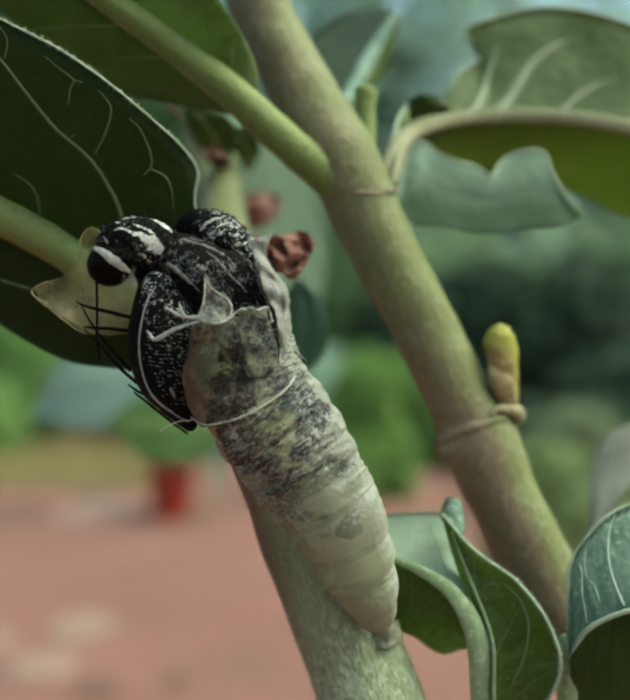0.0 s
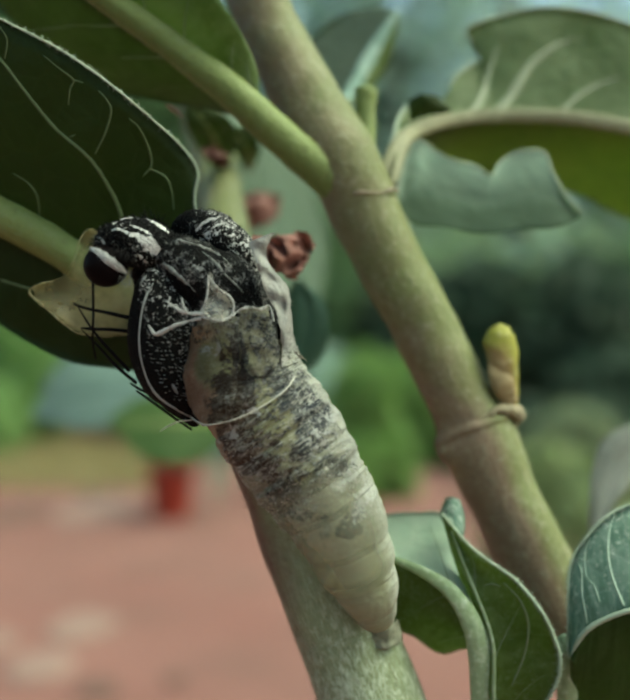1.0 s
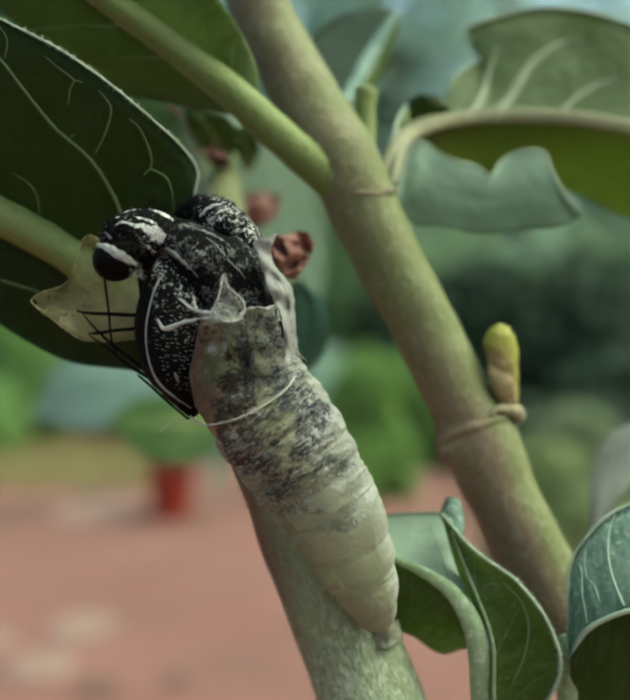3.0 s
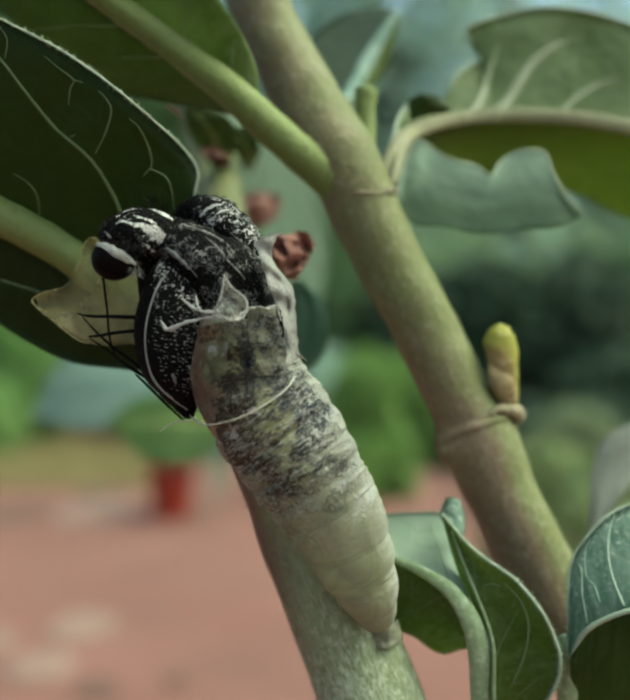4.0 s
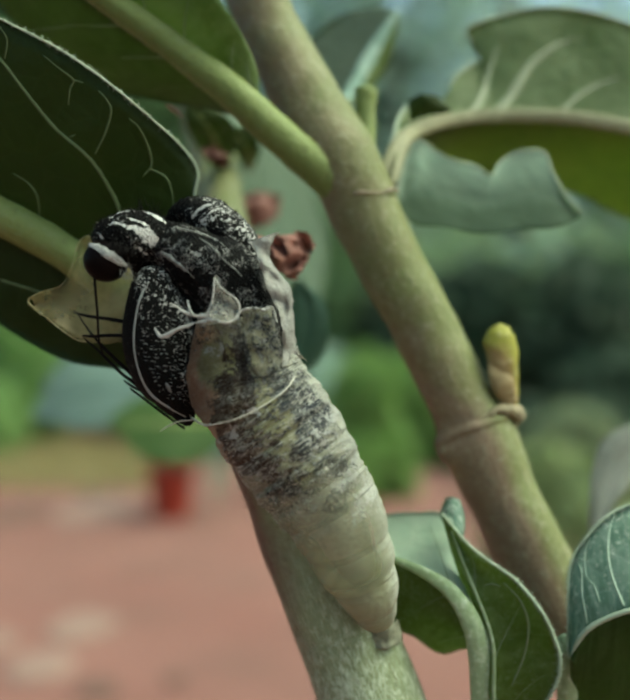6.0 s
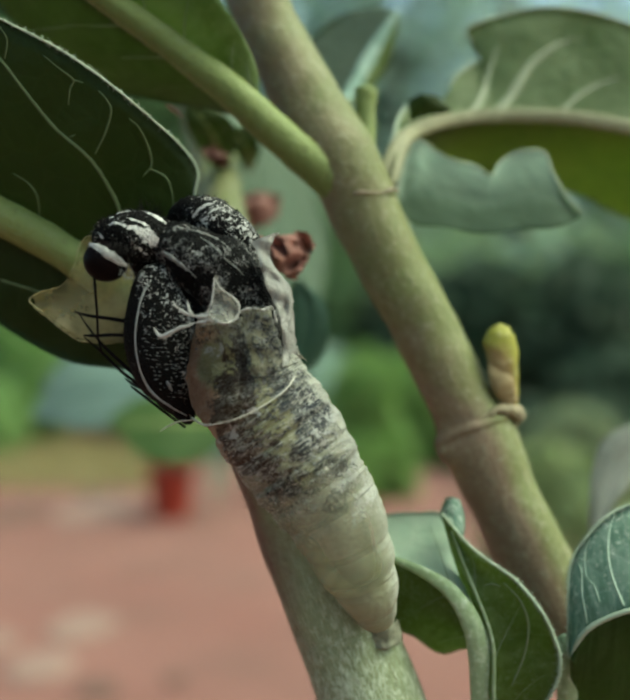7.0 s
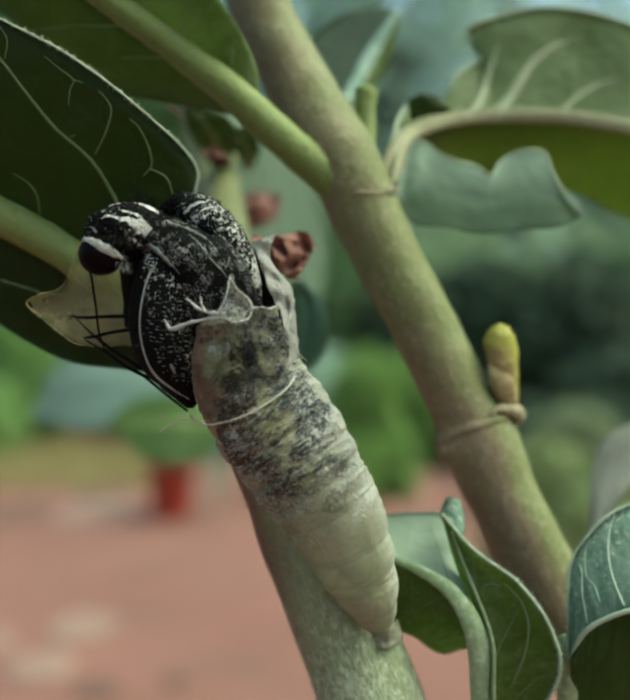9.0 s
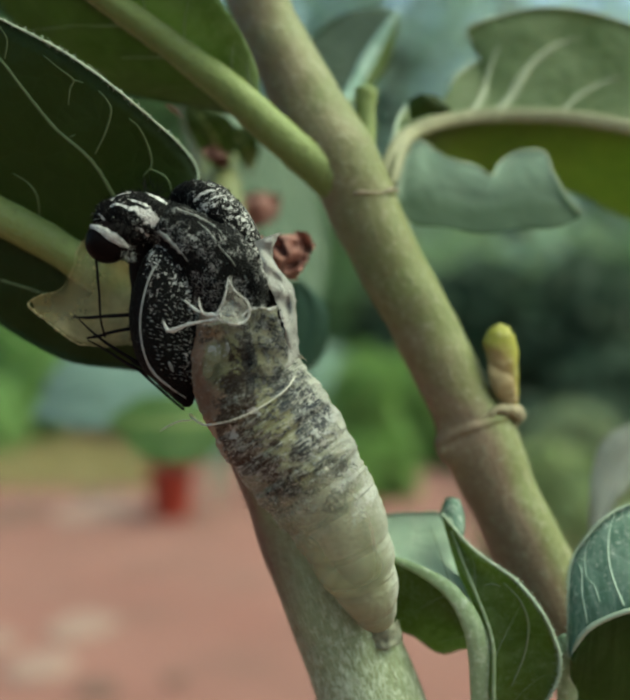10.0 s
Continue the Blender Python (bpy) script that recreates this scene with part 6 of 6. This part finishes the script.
# potted plant
def potted_plant(x, y):
    red = plain_material("pot_red_plastic", (0.30, 0.035, 0.02), 0.5, 0.2, 40)
    pot = place("flower_pot", (x, y, 0), "red plastic flower pot standing on the soil", "flower pot")
    bm = bmesh.new()
    prof = [(0.0, 0.0), (0.1, 0.0), (0.105, 0.01), (0.125, 0.25), (0.138, 0.255), (0.14, 0.292), (0.128, 0.294), (0.122, 0.26), (0.12, 0.24), (0.0, 0.235)]
    seg = 32
    grid = [[bm.verts.new((x + r * math.cos(6.2832 * j / seg), y + r * math.sin(6.2832 * j / seg), z)) for j in range(seg)] for r, z in prof]
    for i in range(len(prof) - 1):
        for j in range(seg):
            bm.faces.new((grid[i][j], grid[i][(j + 1) % seg], grid[i + 1][(j + 1) % seg], grid[i + 1][j]))
    bmesh.ops.remove_doubles(bm, verts=bm.verts[:], dist=1e-5)
    part("pot_body", bm, red, pot, small=False)
    plant = place("pot_plant", (x, y, 0.236), "potted plant with broad blue-green leaves", "plant")
    rnd = random.Random(3)
    for k in range(15):
        a = 2.4 * k + rnd.uniform(-0.3, 0.3)
        ln, up = rnd.uniform(0.16, 0.3) * (1.25 if math.cos(a) > 0 else 0.75), rnd.uniform(0.12, 0.32)
        dx, dy = math.cos(a), math.sin(a)
        rib = [Vector((x + dx * ln * u, y + dy * ln * u, 0.23 + up * math.sin(u * 2.3))) for u in (0, 0.25, 0.5, 0.75, 1)]
        wd = [0.015, 0.04, 0.075, 0.06, 0.005]
        e1 = [p + Vector((-dy, dx, 0.1)) * w for p, w in zip(rib, wd)]
        e2 = [p + Vector((dy, -dx, 0.1)) * w for p, w in zip(rib, wd)]
        bm = sheet(e1, e2, 14, 6, 0, 0, 0.004)
        part("leaf", bm, LEAF_POT, plant, small=False)
    for dx, dy, w in ((0.2, -0.04, 0.06), (0.25, 0.06, 0.05)):
        rib = [Vector((x + dx * u, y + dy * u, h)) for u, h in ((0.1, 0.24), (0.55, 0.38), (0.9, 0.36), (1.1, 0.22), (1.15, 0.06))]
        e1 = [p + Vector((0.2, -1, 0.3)).normalized() * w * k for p, k in zip(rib, (0.2, 0.6, 1, 0.9, 0.1))]
        e2 = [p + Vector((0.7, 0.6, 0.2)).normalized() * w * k for p, k in zip(rib, (0.2, 0.6, 1, 0.9, 0.1))]
        part("leaf", sheet(e1, e2, 14, 6, 0, 0, 0.004), LEAF_POT, plant, small=False)
    return pot


LEAF_POT = foliage("pot_leaf_blue_green", (0.21, 0.36, 0.28))
potted_plant(-0.80, 5.35)


def slab(x, y, wx, wy, seed, material=None, label="pale flat stone lying in the soil", category="stone", group="flat stones"):
    bm = bmesh.new()
    n = 22
    rings_ = []
    for r, z in ((1.0, -0.01), (1.0, 0.006), (0.95, 0.012), (0.5, 0.014)):
        rings_.append([bm.verts.new((x + wx * r * math.cos(6.2832 * j / n) * (1 + 0.25 * noise.noise(Vector((math.cos(6.2832 * j / n), math.sin(6.2832 * j / n), seed)))),
                                     y + wy * r * math.sin(6.2832 * j / n) * (1 + 0.25 * noise.noise(Vector((math.cos(6.2832 * j / n), math.sin(6.2832 * j / n), seed + 5)))), z)) for j in range(n)])
    for i in range(3):
        for j in range(n):
            bm.faces.new((rings_[i][j], rings_[i][(j + 1) % n], rings_[i + 1][(j + 1) % n], rings_[i + 1][j]))
    bm.faces.new(rings_[3])
    name = "soil_clod" if material else "flat_stone"
    me = bpy.data.meshes.new(name)
    bm.to_mesh(me)
    bm.free()
    me.materials.append(material or STONE)
    tagged(new(name, me), label, category, group)


STONE = plain_material("pale_stone", (0.192, 0.122, 0.10), 0.9, 0.3, 8)
CLOD = plain_material("dark_soil_clod", (0.09, 0.048, 0.036), 0.95, 0.4, 30)
slab(-1.24, 5.55, 0.24, 0.4, 1)
slab(-0.78, 3.22, 0.11, 0.17, 2)
slab(-0.80, 2.82, 0.10, 0.13, 3)
slab(-1.02, 3.05, 0.07, 0.1, 4)
for x, y, wx, wy, k in ((-0.59, 2.62, 0.06, 0.07, 5), (-0.39, 2.70, 0.035, 0.045, 6), (-1.68, 5.45, 0.17, 0.36, 7), (-1.42, 6.2, 0.14, 0.2, 8)):
    slab(x, y, wx, wy, k, CLOD, "dark brown clod of soil", "soil clod", "dark soil clods")

# ---- what moves ----
BODY = [
    (0, 0.110, -0.996, 0.37),
    (0.5, -0.458, -0.924, 1.19),
    (1, -0.154, -1.010, 0.15),
    (1.5, -0.773, -1.181, -0.34),
    (2, -0.460, -0.834, -1.10),
    (2.5, 0.000, 0.000, -0.00),
    (4, -0.134, -0.084, 2.04),
    (4.5, 0.185, 0.174, -0.73),
    (5, -0.066, 0.128, -0.39),
    (5.5, -0.083, 0.092, -1.61),
    (7, 0.126, 0.220, -3.51),
    (7.5, -0.598, 0.196, -1.75),
    (8, -0.595, 0.061, -1.29),
    (8.5, -1.186, -0.001, 1.28),
    (9, -1.463, 0.061, 3.26),
    (9.5, -0.838, 0.854, 1.66),
    (10, -0.954, 0.858, 4.60),
]
HEAD = [
    (0, -1.178, -0.408, 7.19),
    (0.5, -0.760, -0.379, 5.55),
    (1, -1.210, -0.497, 7.86),
    (1.5, -0.657, -0.093, 5.06),
    (2, -0.543, -0.207, 4.17),
    (2.5, 0.000, 0.000, -0.00),
    (4, -0.023, 0.061, -0.58),
    (4.5, -0.565, -0.255, 2.94),
    (5, -0.541, -0.319, 3.20),
    (5.5, -0.701, -0.409, 4.81),
    (7, -1.119, -0.647, 7.39),
    (7.5, -0.501, -0.394, 3.90),
    (8, -0.559, -0.304, 3.93),
    (8.5, 0.134, 0.191, -0.67),
    (9, 0.499, 0.594, -3.53),
    (9.5, 0.152, -0.079, -0.37),
    (10, 0.178, 0.069, -1.42),
]
NEAR_WING = [
    (0, -0.612, -0.103, -2.01),
    (0.5, -0.067, 0.168, -5.56),
    (1, -0.342, 0.404, -4.44),
    (1.5, 0.600, 0.872, -0.02),
    (2, 0.444, 0.710, 1.83),
    (2.5, 0.000, 0.000, -0.00),
    (4, 0.088, -0.539, 2.28),
    (4.5, -0.597, -0.904, 2.19),
    (5, -0.363, -0.888, 2.52),
    (5.5, -0.734, -0.697, -0.69),
    (7, -0.938, -0.712, 1.03),
    (7.5, -0.287, -0.243, -4.93),
    (8, -0.301, -0.110, -5.51),
    (8.5, 0.364, 0.268, -6.85),
    (9, 0.983, 0.551, -4.32),
    (9.5, 0.399, -0.281, -1.20),
    (10, 0.566, -0.366, -2.89),
]
LEGS = [
    (0, -0.627, -0.699, 10.40),
    (0.5, -0.127, -0.781, 9.29),
    (1, -0.495, -0.460, 9.06),
    (1.5, 0.404, 0.738, 3.97),
    (2, 0.337, 0.840, 0.81),
    (2.5, 0.000, 0.000, -0.00),
    (4, 0.151, 0.110, -3.07),
    (4.5, -0.320, -0.869, 3.48),
    (5, -0.101, -0.735, 2.82),
    (5.5, -0.351, -1.429, 7.59),
    (7, -0.594, -1.455, 9.11),
    (7.5, 0.005, -1.545, 7.27),
    (8, -0.109, -1.332, 5.74),
    (8.5, 0.630, -0.613, -0.05),
    (9, 1.052, 0.567, -7.47),
    (9.5, 0.654, -0.038, -5.80),
    (10, 0.718, 0.134, -10.66),
]
FLAP = [
    (0, 2.233, 1.614, -7.99),
    (0.5, 1.831, 1.435, -6.78),
    (1, 1.505, 1.239, -5.62),
    (1.5, 0.343, 0.494, -1.41),
    (2, 0.387, 0.310, -0.73),
    (2.5, 0.000, 0.000, -0.00),
    (4, 0.862, 0.408, -1.62),
    (4.5, 1.398, 0.693, -3.48),
    (5, 1.171, 0.732, -2.99),
    (5.5, 2.053, 1.217, -5.99),
    (7, 1.798, 1.025, -5.44),
    (7.5, 1.638, 1.015, -4.73),
    (8, 1.997, 1.224, -5.44),
    (8.5, 1.034, 0.388, -2.13),
    (9, 0.422, -0.060, 0.25),
    (9.5, 0.039, -0.312, 0.89),
    (10, 0.172, -0.258, 0.57),
]
CAP = [
    (0, -0.908, -0.296, 2.21),
    (0.5, -1.622, -0.895, 3.66),
    (1, -1.717, -0.924, 3.65),
    (1.5, -0.171, 0.404, -0.21),
    (2, -0.532, -0.406, 0.94),
    (2.5, 0.000, 0.000, -0.00),
    (4, -1.263, -1.360, 3.10),
    (4.5, -1.129, -1.126, 2.66),
    (5, -0.568, -0.557, 1.19),
    (5.5, -0.677, -0.564, 1.20),
    (7, -1.197, -1.047, 2.50),
    (7.5, -2.349, -1.990, 4.84),
    (8, -3.182, -2.682, 6.38),
    (8.5, -2.962, -2.541, 5.89),
    (9, -1.406, -1.275, 2.47),
    (9.5, 0.625, 0.754, -2.14),
    (10, -0.961, -1.022, 1.73),
]
RIM = [
    (0, -0.485, -0.061, 0.49),
    (0.5, -0.082, 0.057, -0.66),
    (1, 0.063, 0.057, -0.66),
    (1.5, 0.445, 0.228, -1.76),
    (2, 0.456, 0.189, -1.47),
    (2.5, 0.000, 0.000, -0.00),
    (4, -0.159, -0.102, 0.65),
    (4.5, -0.387, -0.170, 1.23),
    (5, -0.200, -0.100, 0.63),
    (5.5, -0.284, -0.073, 0.60),
    (7, -0.304, -0.102, 0.65),
    (7.5, 0.251, 0.080, -0.82),
    (8, 0.285, 0.011, -0.48),
    (8.5, 0.298, 0.080, -0.82),
    (9, 0.396, 0.080, -0.82),
    (9.5, -0.202, -0.136, 0.94),
    (10, -0.112, -0.102, 0.65),
]
SKIN = [
    (0, -0.493, -0.076, -0.00),
    (0.5, -0.460, -0.037, -0.00),
    (1, -0.394, -0.009, -0.00),
    (1.5, -0.122, 0.059, -0.00),
    (2, 0.042, 0.048, -0.00),
    (2.5, 0.000, -0.000, -0.00),
    (4, 0.094, 0.020, -0.00),
    (4.5, -0.018, -0.020, -0.00),
    (5, -0.033, 0.025, -0.00),
    (5.5, -0.192, -0.042, -0.00),
    (7, -0.211, -0.059, -0.00),
    (7.5, -0.150, -0.011, -0.00),
    (8, -0.113, -0.000, -0.00),
    (8.5, 0.075, -0.020, -0.00),
    (9, 0.263, -0.003, -0.00),
    (9.5, 0.207, -0.040, -0.00),
    (10, 0.207, -0.042, -0.00),
]


# how far the abdomen still sits down in the tail
SLIDE = [(0, 1.0), (2.5, 1.0), (2.75, 0.98), (3.3, 0.5), (3.75, 0.03), (4, 0.0), (10, 0.0)]


def slide_at(t):
    for (t0, a), (t1, b) in zip(SLIDE, SLIDE[1:]):
        if t <= t1:
            return a + (b - a) * (t - t0) / (t1 - t0)
    return SLIDE[-1][1]


def motions():
    """Rows give the shift sideways and upwards in millimetres and the turn in degrees."""
    rest = Vector(bug.location)
    walk(bug, [(t, Matrix.Translation(rest) @ pose(x / 1000, 0, z / 1000, 0, a, 0)) for t, x, z, a in BODY])
    inside = []
    for t, x, z, a in BODY:
        k = slide_at(t)
        body = pose(x / 1000, 0, z / 1000, 0, a, 0)
        inside.append((t, body.inverted() @ Matrix.Translation((0.00092 * k, 0, -0.00175 * k))))
    walk(ABDOMEN_PART, inside)
    for ob, rows in ((HEAD_PART, HEAD), (NEAR_PART, NEAR_WING), *((ob, LEGS) for ob in LEG_PARTS), (FLAP_PART, FLAP), (CAP_PART, CAP), (RIM_PART, RIM), (CASE_PART, SKIN), (CHEST_PART, SKIN)):
        walk(ob, [(t, pose(x / 1000, 0, z / 1000, 0, a, 0)) for t, x, z, a in rows])


motions()
